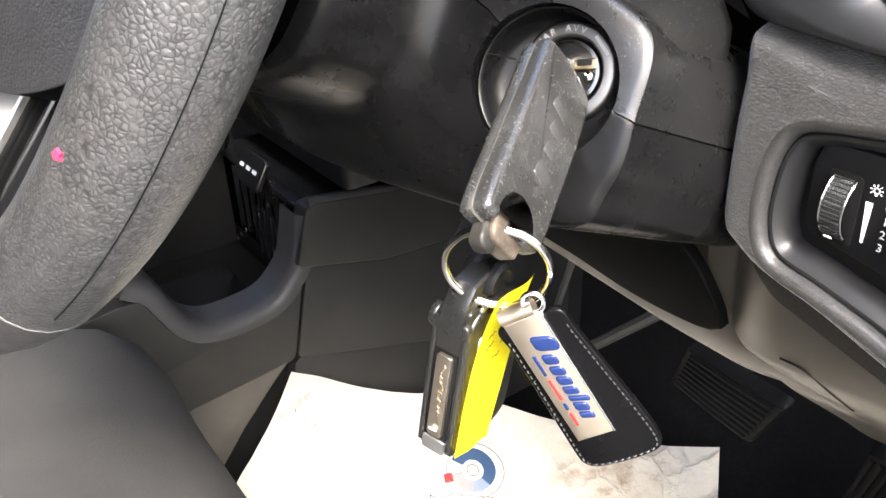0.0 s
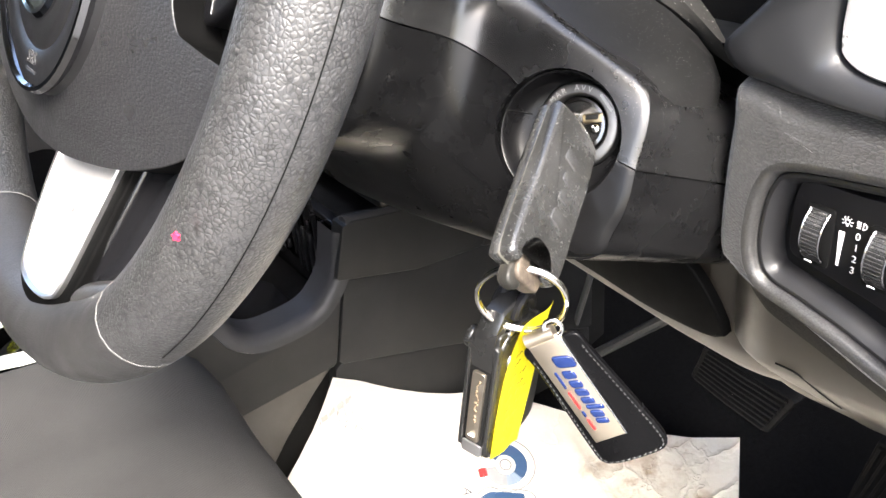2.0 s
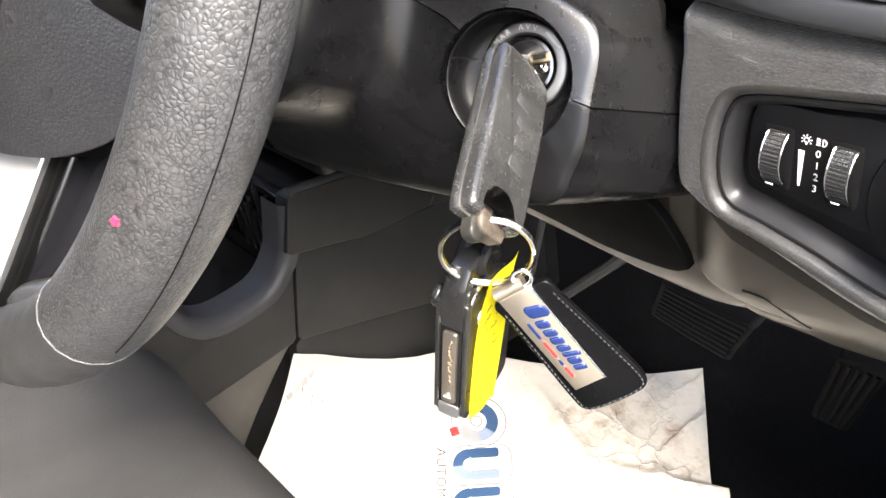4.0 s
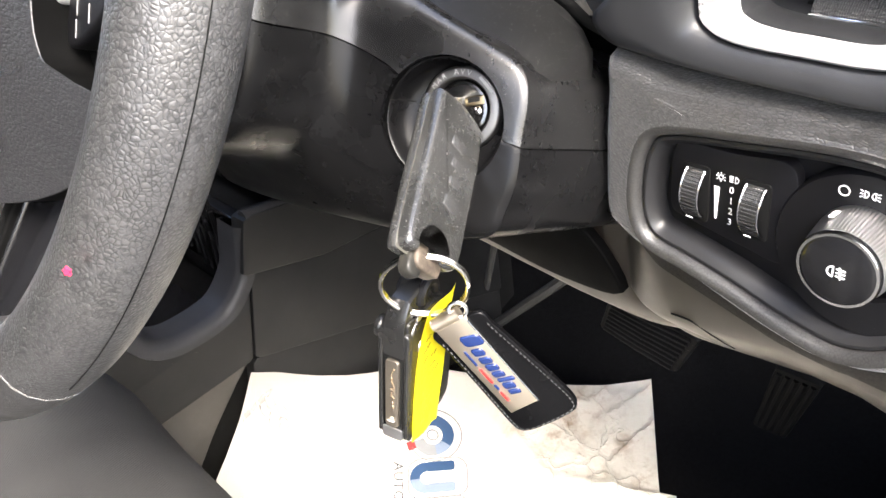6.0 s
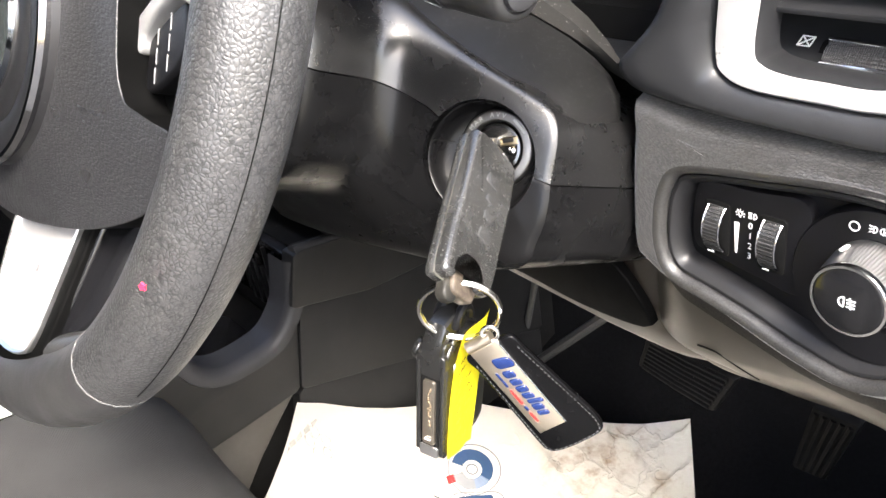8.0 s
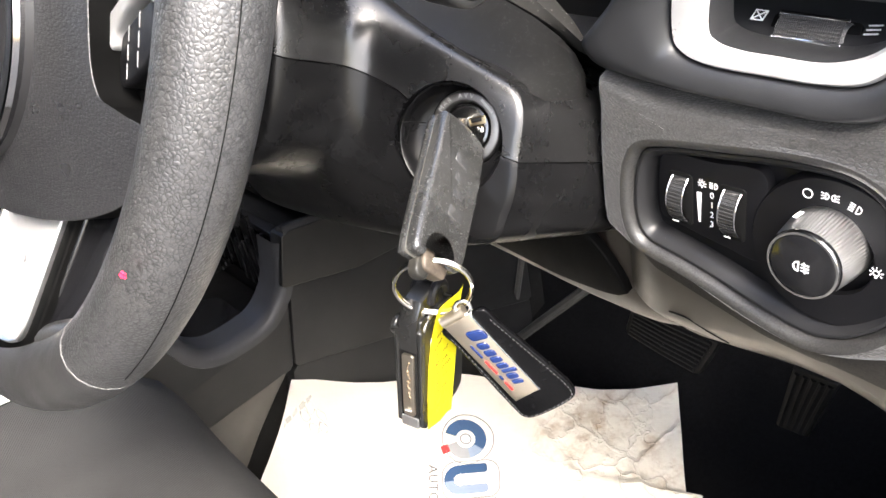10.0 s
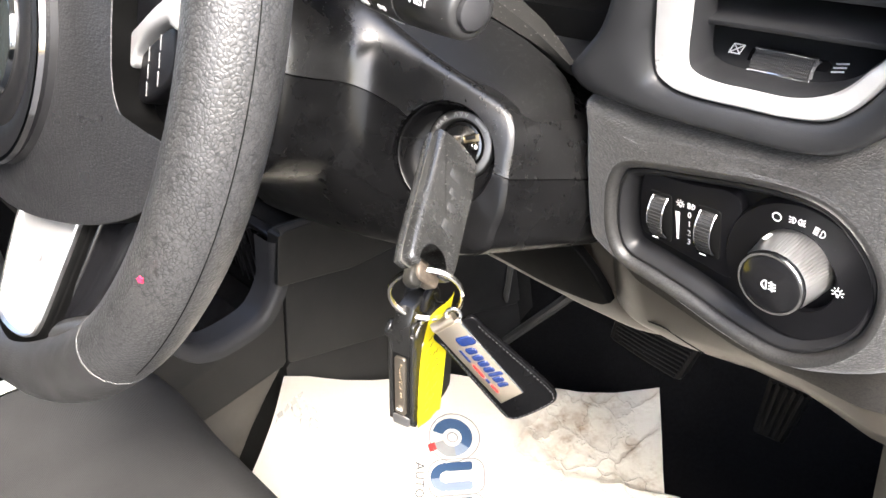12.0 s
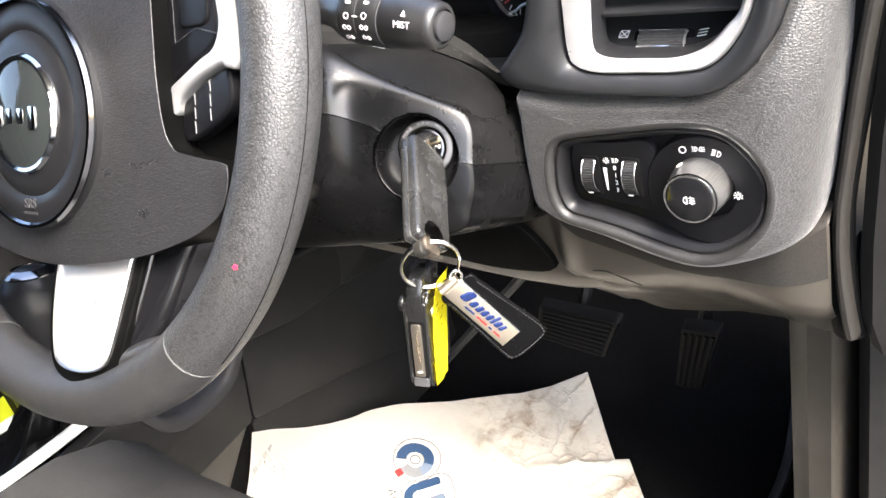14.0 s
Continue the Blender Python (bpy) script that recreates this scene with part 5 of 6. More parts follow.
part("liner", loft([xz(vi_, 0.2580), xz(inset(vi_, 0.0005), 0.2590), xz(inset(vi_, 0.0005), 0.275)], True), BEZEL, vent, "dark inner wall of the vent")
part("silver_frame", loft([xz(vo_, 0.264), xz(vo_, 0.2555), xz(inset(vo_, 0.0015), 0.2535), xz(between(vo_, vi_, 0.55), 0.2535), xz(inset(vi_, -0.001), 0.2550), xz(vi_, 0.2580)], True), SILVERPAINT, vent, "pale silver frame")
part("floor_face", loft([[Vector((0.200, y, z)), Vector((0.305, y, z))] for y, z in ((0.2595, 0.5545), (0.268, 0.5575), (0.2790, 0.5605), (0.2880, 0.5650), (0.2940, 0.5715), (0.2965, 0.5765), (0.315, 0.5785))], False), BEZEL, vent, "sloping face below the slats")
part("duct", box(0.20, 0.31, 0.33, 0.34, 0.55, 0.68), CUBBY, vent)
for i in range(5):
    z = 0.583 + 0.0155 * i
    part("slat", slab(rounded(0.098, 0.028, 0.002, 3), -0.0014, 0.0014, 0.001, axes((0.256, 0.283, z), (1, 0, 0), (0, 0.97, 0.22), (0, -0.22, 0.97)), 2, True), BEZEL, vent, "slim satin black slat")
for i in range(8):
    part("rear_slat", box(0.212 + 0.012 * i, 0.214 + 0.012 * i, 0.300, 0.322, 0.574, 0.66), BLACK, vent)
VF = axes((0.2430, 0.2815, 0.5602), (1, 0, -0.015), (0, 0.66, 0.75), (0, -0.75, 0.66))
VS = axes((0.2425, 0.2837, 0.5632), (1, 0, -0.015), (0, 0.88, 0.47), (0, -0.47, 0.88))
part("wheel_slot", slab(rounded(0.036, 0.0125, 0.002, 4), -0.003, 0.0012, 0.0004, VF, 2), CUBBY, vent)
rings = []
for i in range(11):
    a = radians(-55 + 110 * i / 10)
    rings.append([Vector((x, 0.0066 * math.sin(a), 0.0085 * math.cos(a) - 0.003)) for x in (-0.0142, -0.0134, 0.0134, 0.0142)])
for r in rings:
    r[0].z -= 0.001
    r[3].z -= 0.001
vw = part("thumbwheel", loft(rings, False, m=VF), KNURLPALE, vent, "ribbed thumbwheel")
for i in range(30):
    part("rib", box(-0.0003, 0.0003, -0.0042, 0.0042, 0.0045, 0.0058, 0, VF @ pose(-0.0128 + 0.0256 * i / 29, 0, 0)), KNURL, vw)
for q in (-1, 1):
    part("wheel_edge", box(-0.0142, 0.0142, q * 0.0050 - 0.0007, q * 0.0050 + 0.0007, 0.0038, 0.0052, 0.0003, VF), CHROME, vw, "bright edge of the thumbwheel")
for q in range(5):
    part("cross_rib", box(-0.0134, 0.0134, -0.0034 + 0.0017 * q - 0.0002, -0.0034 + 0.0017 * q + 0.0002, 0.0046, 0.0059, 0, VF), KNURL, vw)
part("shut_mark", join(arc_band(0.0033, 0.0040, 45, 405, VS @ pose(-0.0238, 0.0, 0.0010, 0, 0, 0), n=4), bar(0.0006, 0.0072, VS @ pose(-0.0238, 0.0, 0.0010, 0, 0, 45)), bar(0.0006, 0.0072, VS @ pose(-0.0238, 0.0, 0.0010, 0, 0, -45))), WHITEINK, vent, "white crossed square")
part("open_mark", join(*[bar(0.0052, 0.0007, VS @ pose(0.0225, 0.0022 * (q - 1), 0.0010, 0, 0, 12)) for q in range(3)]), WHITEINK, vent, "white airflow lines")

# ---- instrument hood and gauges ----
cluster = thing("instrument_cluster", (0.02, 0.33, 0.55), "black instrument hood with a round gauge behind it", "instrument cluster")
GM = axes((0.113, 0.352, 0.581), (1, 0, 0), (0, 0.12, 0.993), (0, -0.993, 0.12))
BOWL = smooth_path([(-0.22, 0.548), (-0.05, 0.546), (0.10, 0.545), (0.135, 0.5475), (0.1530, 0.5575), (0.1695, 0.578), (0.1790, 0.605), (0.184, 0.65), (0.186, 0.70)], 50, False)
part("bowl", loft([[Vector((p.x, 0.268, p.y)) for p in BOWL], [Vector((p.x, 0.275, p.y + 0.001)) for p in BOWL], [Vector((p.x - 0.004, 0.33, p.y - 0.004)) for p in BOWL], [Vector((p.x - 0.012, 0.375, p.y)) for p in BOWL]], False), BEZEL, cluster, "deep black gauge housing")
part("dial_plate", box(-0.23, 0.19, 0.366, 0.372, 0.53, 0.70), CUBBY, cluster, "black dial plate")
part("gauge_ring", lathe([(0.0228, 0.0), (0.0232, 0.003), (0.0244, 0.003), (0.0262, 0.0)], GM, 64, (False, False)), SATIN, cluster, "grey gauge ring")
part("gauge_face", lathe([(0.034, -0.001), (0.023, 0.0005), (0.001, 0.0005)], GM, 48), BLACK, cluster, "black gauge face")
part("gauge_arc", tube(smooth_path([(0.0985, 0.3478, 0.5615), (0.1060, 0.3482, 0.5634), (0.1103, 0.3485, 0.5661), (0.1162, 0.3487, 0.5679), (0.1244, 0.3487, 0.5675)], 24, False), 0.0010, 8), SATIN, cluster, "silver arc across the gauge")
part("gauge_arc", tube(smooth_path([(0.1050, 0.3482, 0.5632), (0.1062, 0.348, 0.5612), (0.1066, 0.3478, 0.5590)], 10, False), 0.0008, 8), SATIN, cluster)
part("gauge_needle", tube([Vector((0.0986, 0.3482, 0.5693)), Vector((0.1112, 0.3486, 0.5769))], 0.0008, 8), REDINK, cluster, "red needle")
for i in range(12):
    a = -200 + i * 25
    part("gauge_tick", bar(0.004, 0.0009, GM @ pose(0.019 * math.cos(radians(a)), 0.019 * math.sin(radians(a)), 0.0012, 0, 0, a)), WHITEINK, cluster)
part("gap_boot", loft([[Vector((x, y0, z0)), Vector((x, (y0 + y1) / 2 - 0.004, (z0 + z1) / 2 + 0.003)), Vector((x, y1, z1)), Vector((x, y1 + 0.01, z1 - 0.012))] for x, y0, z0, y1, z1 in ((-0.10, 0.272, 0.586, 0.250, 0.578), (0.05, 0.272, 0.584, 0.252, 0.576), (0.095, 0.271, 0.5795, 0.254, 0.5715), (0.118, 0.269, 0.5675, 0.257, 0.5615), (0.132, 0.267, 0.5575, 0.259, 0.5540), (0.1420, 0.264, 0.5495, 0.262, 0.5485))], False), BOOT, cluster, "grey dusty boot between column and gauges")

# ---- wiper stalk ----
SE, SR = Vector((0.1852, 0.1631, 0.6118)), Vector((0.0818, 0.1683, 0.6275))
SZ = (SE - SR).normalized()
SY = Vector((0, -0.3, 0.95))
SY = (SY - SZ * SY.dot(SZ)).normalized()
STALK = axes(SE, SY.cross(SZ), SY, SZ)
stalk = thing("wiper_stalk", SE, "black wiper stalk with white printed speed marks", "wiper stalk")
part("arm", lathe([(0.009, -0.14), (0.0085, -0.085), (0.0082, -0.078), (0.0092, -0.070), (0.0134, -0.0615), (0.0148, -0.0565)], STALK, 40), STALKBLACK, stalk)
part("ring_inner", lathe([(0.0146, -0.0562), (0.0152, -0.0552), (0.0152, -0.0468), (0.0145, -0.0458)], STALK, 48), STALKBLACK, stalk, "inner turning ring")
part("ring_outer", lathe([(0.0142, -0.0452), (0.0150, -0.0445), (0.0147, -0.0325), (0.0140, -0.0315)], STALK, 48), STALKBLACK, stalk, "outer turning ring")
part("grip", lathe([(0.0132, -0.0318), (0.0142, -0.0300), (0.0132, -0.016), (0.0120, -0.005), (0.0112, -0.0015), (0.0098, -0.0002), (0.0082, 0.0), (0.0078, -0.0012)], STALK, 48), STALKBLACK, stalk, "rounded end grip")
for z, r in ((-0.0455, 0.0151), (-0.0316, 0.0146)):
    part("ring_edge", lathe([(r - 0.0004, z - 0.0009), (r, z - 0.0006), (r, z + 0.0006), (r - 0.0004, z + 0.0009)], STALK, 48, (False, False)), CONSOLERIM, stalk, "worn grey ring edge")
part("end_button", lathe([(0.0072, -0.0015), (0.0070, 0.0012), (0.006, 0.0018), (0.001, 0.0022)], STALK, 40), CONSOLERIM, stalk, "worn grey end button")


def on_stalk(z, a, r):
    """On the stalk's side: reading towards its tip."""
    n = Vector((math.cos(radians(a)), math.sin(radians(a)), 0))
    return STALK @ axes((n.x * r, n.y * r, z), (0, 0, 1), n.cross(Vector((0, 0, 1))), n)


part("mist_word", lettering("MIST", 0.0046, on_stalk(-0.0150, 148, 0.0141) @ pose(0, 0, 0, 0, 6), 0.0001), WHITEINK, stalk, "white word MIST")
part("mist_arrow", slab([Vector((-0.0014, 0, 0)), Vector((0.0014, 0, 0)), Vector((0, 0.0028, 0))], 0, 0.0003, 0, on_stalk(-0.0150, 131, 0.0136) @ pose(0, 0, 0, 0, 6), 1), WHITEINK, stalk)
for z, r, a in ((-0.0500, 0.0153, 146), (-0.0385, 0.0150, 142)):
    part("speed_mark", lettering("O", 0.0050, on_stalk(z, a, r), 0.0001), WHITEINK, stalk, "white ring mark")
    for q in range(2):
        mm = on_stalk(z, a + 21 + 22 * q, r)
        part("speed_mark", join(arc_band(0.0008, 0.0013, 0, 360, mm @ pose(-0.0015, 0, 0), n=10), arc_band(0.0008, 0.0013, 0, 360, mm @ pose(0.0015, 0, 0), n=10)), WHITEINK, stalk)
    part("speed_mark", bar(0.0036, 0.0016, on_stalk(z, a - 26, r), 0.0002, 0.0008), WHITEINK, stalk)
part("speed_dash", bar(0.003, 0.0007, on_stalk(-0.0440, 144, 0.0154)), WHITEINK, stalk)
part("low_word", lettering("LOW", 0.0036, on_stalk(-0.0375, 222, 0.0150), 0.0001), WHITEINK, stalk, "white word LOW")

# ---- door pillar, seals and sill ----
def upright(outline, z0, z1, lean=(0, 0)):
    """A plan outline (x, y) raised from z0 to z1."""
    pts = smooth_path(outline, 60)
    return loft([[Vector((p.x, p.y, z0)) for p in pts], [Vector((p.x + lean[0], p.y + lean[1], z1)) for p in pts]], True, (True, True))


def ribbon(line, y, rx, ry):
    """An oval strip that runs up along a line of (x, z)."""
    path = smooth_path(line, 40, False)
    return loft([[Vector((p.x + rx * math.cos(a), y + ry * math.sin(a), p.y)) for a in [2 * math.pi * k / 14 for k in range(14)]] for p in path], True, (True, True))


solid("dash_end_trim", ribbon([(0.334, 0.362), (0.3295, 0.394), (0.327, 0.426), (0.3275, 0.456), (0.332, 0.492), (0.3375, 0.53), (0.345, 0.58), (0.36, 0.66), (0.39, 0.8)], 0.305, 0.010, 0.010), CUBBY, "dark gap trim at the dashboard's end", "trim", "structure")
solid("door_seal", ribbon([(0.3383, 0.3705), (0.3344, 0.3986), (0.3322, 0.4296), (0.333, 0.4593), (0.3372, 0.4942), (0.3421, 0.5325), (0.3488, 0.5757), (0.363, 0.66), (0.39, 0.8)], 0.291, 0.0042, 0.008), SEAL, "worn dark grey rubber door seal beside the dashboard", "seal", "structure")
solid("door_pillar", loft([[Vector((x, 0.302, z)), Vector((x + 0.008, 0.294, z)), Vector((0.44, 0.296, z)), Vector((0.44, 0.42, z)), Vector((x, 0.42, z))] for x, z in ((0.347, 0.355), (0.3405, 0.377), (0.3405, 0.43), (0.3445, 0.50), (0.3515, 0.57), (0.37, 0.68), (0.40, 0.9))], True, (True, True)), PILLARDARK, "dark car body pillar", "pillar", "structure")
solid("hinge_post", upright([(0.322, 0.385), (0.36, 0.375), (0.44, 0.375), (0.44, 0.60), (0.322, 0.60)], -0.1, 0.37), PILLARDARK, "dark door hinge post", "pillar", "structure")
solid("kick_panel", upright([(0.274, 0.385), (0.280, 0.364), (0.292, 0.356), (0.303, 0.361), (0.309, 0.376), (0.312, 0.62), (0.274, 0.62)], -0.02, 0.372, (0.006, -0.004)), KICK, "grey plastic kick panel below the dashboard", "trim", "structure")
solid("sill", loft([[Vector((x, y, z)) for x, z in ((0.30, -0.01), (0.315, 0.05), (0.335, 0.075), (0.36, 0.075), (0.375, 0.05), (0.38, -0.1))] for y in (-1.0, 0.0, 0.34)], False), PILLAR, "grey plastic door sill trim", "sill", "structure")
solid("floor_edge_piping", tube(smooth_path([(0.215, 0.60, 0.06), (0.225, 0.52, 0.02), (0.222, 0.44, 0.008), (0.205, 0.33, 0.006), (0.20, 0.1, 0.006)], 40, False), 0.006, 8), SEAL, "dark bound edge of the floor carpet", "edging", "structure")

# ---- pedals ----
def pedal(name, corners, label, ribs, along):
    """A rubber-faced pedal from four corners (top left, top right, bottom right, bottom left)."""
    c = [Vector(q) for q in corners]
    nrm = (c[1] - c[0]).cross(c[3] - c[0]).normalized()
    if nrm.y > 0:
        nrm = -nrm
    mid = sum(c, Vector()) / 4
    p = thing(name, mid, label, "pedal")
    ring = smooth_path([tuple(a.lerp(b, t)) for a, b in zip(c, c[1:] + c[:1]) for t in (0.06, 0.5, 0.94)], 60)
    rr = [[q - nrm * 0.012 for q in ring], [q + nrm * 0.0 for q in ring], [q.lerp(mid, 0.04) + nrm * 0.003 for q in ring]]
    part("pad", loft(rr, True, (True, True)), RUBBER, p)
    for i in range(ribs):
        s = (i + 0.7) / (ribs + 0.4)
        if along:
            a, b = c[0].lerp(c[1], s), c[3].lerp(c[2], s)
        else:
            a, b = c[0].lerp(c[3], s), c[1].lerp(c[2], s)
        a, b = a.lerp(b, 0.07), b.lerp(a, 0.07)
        part("rib", tube([a + nrm * 0.0032, a.lerp(b, 0.5) + nrm * 0.0042, b + nrm * 0.0032], 0.0026, 6), RUBBER, p)
    top = c[0].lerp(c[1], 0.5)
    part("arm", tube([mid + Vector((0, 0.015, 0)), top + Vector((0, 0.06, 0.06)), top + Vector((0, 0.12, 0.16))], 0.008, 8), BLACK, p)
    return p


def lever(a, b, r, label):
    p = solid("pedal_lever", tube([Vector(a), Vector(a).lerp(Vector(b), 0.5), Vector(b)], r, 8), LEVERGREY, label, "lever")
    return p


lever((-0.005, 0.512, 0.267), (-0.2455, 0.53, 0.02), 0.006, "grey metal rod beside the pedals")
lever((-0.150, 0.50, 0.300), (-0.250, 0.54, 0.075), 0.004, "thin grey rod by the console")
pedal("brake_pedal", [(-0.045, 0.515, 0.172), (0.055, 0.515, 0.168), (0.021, 0.530, 0.100), (-0.072, 0.532, 0.112)], "ribbed black rubber brake pedal", 8, False)
pedal("accelerator_pedal", [(0.123, 0.52, 0.172), (0.164, 0.52, 0.174), (0.126, 0.551, 0.064), (0.095, 0.546, 0.066)], "narrow ribbed black accelerator pedal", 5, True)

# ---- centre console ----
console = thing("centre_console", (-0.35, 0.15, 0.0), "black plastic centre console beside the footwell", "console")
CX = -0.246


def flat_panel(name, pts, material, label, top=CX, r=0.0012):
    ring = [Vector((y + 0.001, z + 0.003, 0)) for y, z in pts]
    dense = []
    for a, b in zip(ring, ring[1:] + ring[:1]):
        dense += [a.lerp(b, t) for t in (0.03, 0.2, 0.4, 0.6, 0.8, 0.97)]
    return part(name, slab(inset(dense, -0.0010), top - 0.02, top, r, axes((0, 0, 0), (0, 1, 0), (0, 0, 1), (1, 0, 0)), 3), material, console, label)


flat_panel("upper_panel", [(0.2585, 0.3095), (0.268, 0.3115), (0.344, 0.300), (0.4145, 0.289), (0.4155, 0.262), (0.412, 0.246), (0.404, 0.2345), (0.33, 0.2385), (0.2445, 0.2605)], CONSOLE, "upper side panel", CX + 0.004)
flat_panel("front_panel", [(0.418, 0.289), (0.56, 0.268), (0.56, 0.207), (0.43, 0.2285), (0.408, 0.2325), (0.4155, 0.245), (0.419, 0.262)], CONSOLE, "front side panel under the dashboard", CX + 0.002)
flat_panel("middle_panel", [(0.2535, 0.2545), (0.33, 0.235), (0.42, 0.2285), (0.56, 0.205), (0.56, 0.06), (0.37, 0.128), (0.2345, 0.1695)], CONSOLE, "middle side panel")
flat_panel("lower_panel", [(0.2335, 0.166), (0.37, 0.1245), (0.56, 0.057), (0.56, 0.0), (0.2, 0.0)], CONSOLE, "lower side panel", CX - 0.004)
flat_panel("rear_panel", [(-0.30, 0.262), (0.0, 0.268), (0.05, 0.272), (0.100, 0.277), (0.124, 0.274), (0.136, 0.252), (0.150, 0.229), (0.166, 0.2175), (0.195, 0.2185), (0.222, 0.2285), (0.241, 0.249), (0.2495, 0.2575), (0.2305, 0.170), (0.134, 0.162), (-0.30, 0.12)], CONSOLE, "rear side panel curving under the cubby", CX)
flat_panel("skirt", [(-0.30, 0.117), (0.134, 0.159), (0.226, 0.1660), (0.205, 0.146), (0.175, 0.115), (0.13, 0.06), (0.10, 0.0), (-0.30, 0.0)], CONSOLELOW, "grey lower skirt of the console", CX - 0.006)
part("core", box(-0.43, CX - 0.018, -0.5, 0.60, 0.0, 0.20), CUBBY, console)
part("top_roll", tube([Vector((CX - 0.004, y, z + 0.0035)) for y, z in ((0.262, 0.3085), (0.30, 0.3035), (0.344, 0.2970), (0.4145, 0.286))], 0.0078, 12), CONSOLERIM, console, "satin rounded top edge")
part("upper_core", box(-0.46, CX - 0.016, 0.262, 0.60, 0.225, 0.30), CUBBY, console)
# cubby with rubber floor in front of the gear lever
part("cubby_floor", box(-0.43, CX - 0.018, 0.10, 0.262, 0.198, 0.204, 0.001), CUBBY, console, "black rubber cubby floor")
for i in range(7):
    part("cubby_rib", box(-0.40 + 0.018 * i, -0.397 + 0.018 * i, 0.258, 0.262, 0.235, 0.30), BLACK, console)
part("cubby_back", box(-0.45, CX - 0.012, 0.262, 0.275, 0.20, 0.305, 0.002), GLOSS, console, "gloss black back of the cubby")
part("socket", box(-0.35, -0.31, 0.258, 0.2625, 0.29, 0.315, 0.001), GLOSS, console, "dark socket plate")
def rail(pts, r, z):
    """A flat rounded band along a plan line."""
    path = smooth_path(pts, 40, False)
    rings = []
    for i, p in enumerate(path):
        t = (path[min(i + 1, 39)] - path[max(i - 1, 0)]).normalized()
        s = Vector((-t.y, t.x, 0))
        zz = z(p.x, p.y)
        rings.append([p + s * r * math.cos(a) + Vector((0, 0, zz + 0.35 * r * math.sin(a))) for a in [2 * math.pi * k / 14 for k in range(14)]])
    return loft(rings, True, (True, True))


TOPZ = lambda x, y: 0.288 - 0.30 * max(0, -0.275 - x) if x > -0.40 else 0.2505
part("gear_trim", rail([(-0.33, -0.05), (-0.385, -0.045), (-0.415, -0.01), (-0.42, 0.05), (-0.405, 0.105), (-0.35, 0.122), (-0.295, 0.12), (-0.270, 0.105), (-0.2645, 0.07), (-0.268, 0.0), (-0.285, -0.035), (-0.325, -0.05)], 0.0095, TOPZ), PALETRIM, console, "pale trim round the gear lever")
part("gear_well", slab(smooth_path([(-0.272, 0.11), (-0.275, 0.0), (-0.30, -0.035), (-0.38, -0.03), (-0.41, 0.02), (-0.40, 0.10), (-0.34, 0.118)], 60), 0.21, 0.238, 0.004, None, 2), CUBBY, console, "black well round the gaiter")
folds = []
for k, (r, z) in enumerate(((0.064, 0.238), (0.060, 0.250), (0.052, 0.258), (0.045, 0.270), (0.029, 0.280), (0.027, 0.295), (0.018, 0.31), (0.014, 0.335))):
    folds.append([Vector((-0.340 + 0.004 * k + r * (1 + 0.10 * math.sin(7 * a + k * 0.4)) * math.cos(a) * 0.95, 0.030 + 0.009 * k + r * (1 + 0.10 * math.sin(7 * a + k * 0.4)) * math.sin(a), z)) for a in [2 * math.pi * i / 56 for i in range(56)]])
part("gear_gaiter", loft(folds, True, (True, True)), TAGLEATHER, console, "black gathered gear lever gaiter")
GK = pose(-0.312, 0.102, 0.33, -14)
part("gear_knob", lathe([(0.014, 0.0), (0.020, 0.012), (0.028, 0.03), (0.033, 0.055), (0.031, 0.078), (0.022, 0.092), (0.010, 0.098), (0.001, 0.099)], GK, 36), BEZEL, console, "gloss black gear knob")
part("gear_knob_cap", lathe([(0.0228, 0.0910), (0.0234, 0.0925), (0.0205, 0.0950), (0.0150, 0.0975), (0.0145, 0.0960)], GK, 36, (False, False)), DARKCHROME, console, "chrome band of the gear knob")
# black screen added to keep the space beyond the cubby dark
part("cubby_dark_screen", box(-0.445, -0.43, 0.09, 0.275, 0.20, 0.36), CUBBY, console)
part("cubby_rear", box(-0.43, CX - 0.016, 0.09, 0.118, 0.20, 0.292, 0.004), CONSOLE, console)
part("glossy_tray", slab(rounded(0.10, 0.09, 0.02, 5, -0.34, 0.185), 0.203, 0.2065, 0.001, None, 2), GLOSS, console, "gloss tray in the cubby")
for i in range(6):
    part("tray_rib", box(-0.355 + 0.014 * i, -0.349 + 0.014 * i, 0.2575, 0.2625, 0.225, 0.275, 0.0008), BLACK, console)
part("control_plate", slab(rounded(0.05, 0.03, 0.004, 4), 0, 0.006, 0.0015, axes((-0.335, 0.256, 0.318), (1, 0, 0), (0, 0.5, 0.866), (0, -0.866, 0.5)), 3), GLOSS, console, "gloss black control plate with white signs")
for i in range(3):
    part("white_sign", bar(0.008, 0.0035, axes((-0.348 + 0.013 * i, 0.2502, 0.3215), (1, 0, 0), (0, 0.5, 0.866), (0, -0.866, 0.5)), 0.0004), WHITEINK, console)
rim_line = smooth_path([(0.106, 0.297), (0.124, 0.284), (0.134, 0.265), (0.146, 0.244), (0.166, 0.2315), (0.195, 0.2300), (0.222, 0.2350), (0.240, 0.2505), (0.250, 0.268), (0.2585, 0.306)], 60, False)
rim_rows = []
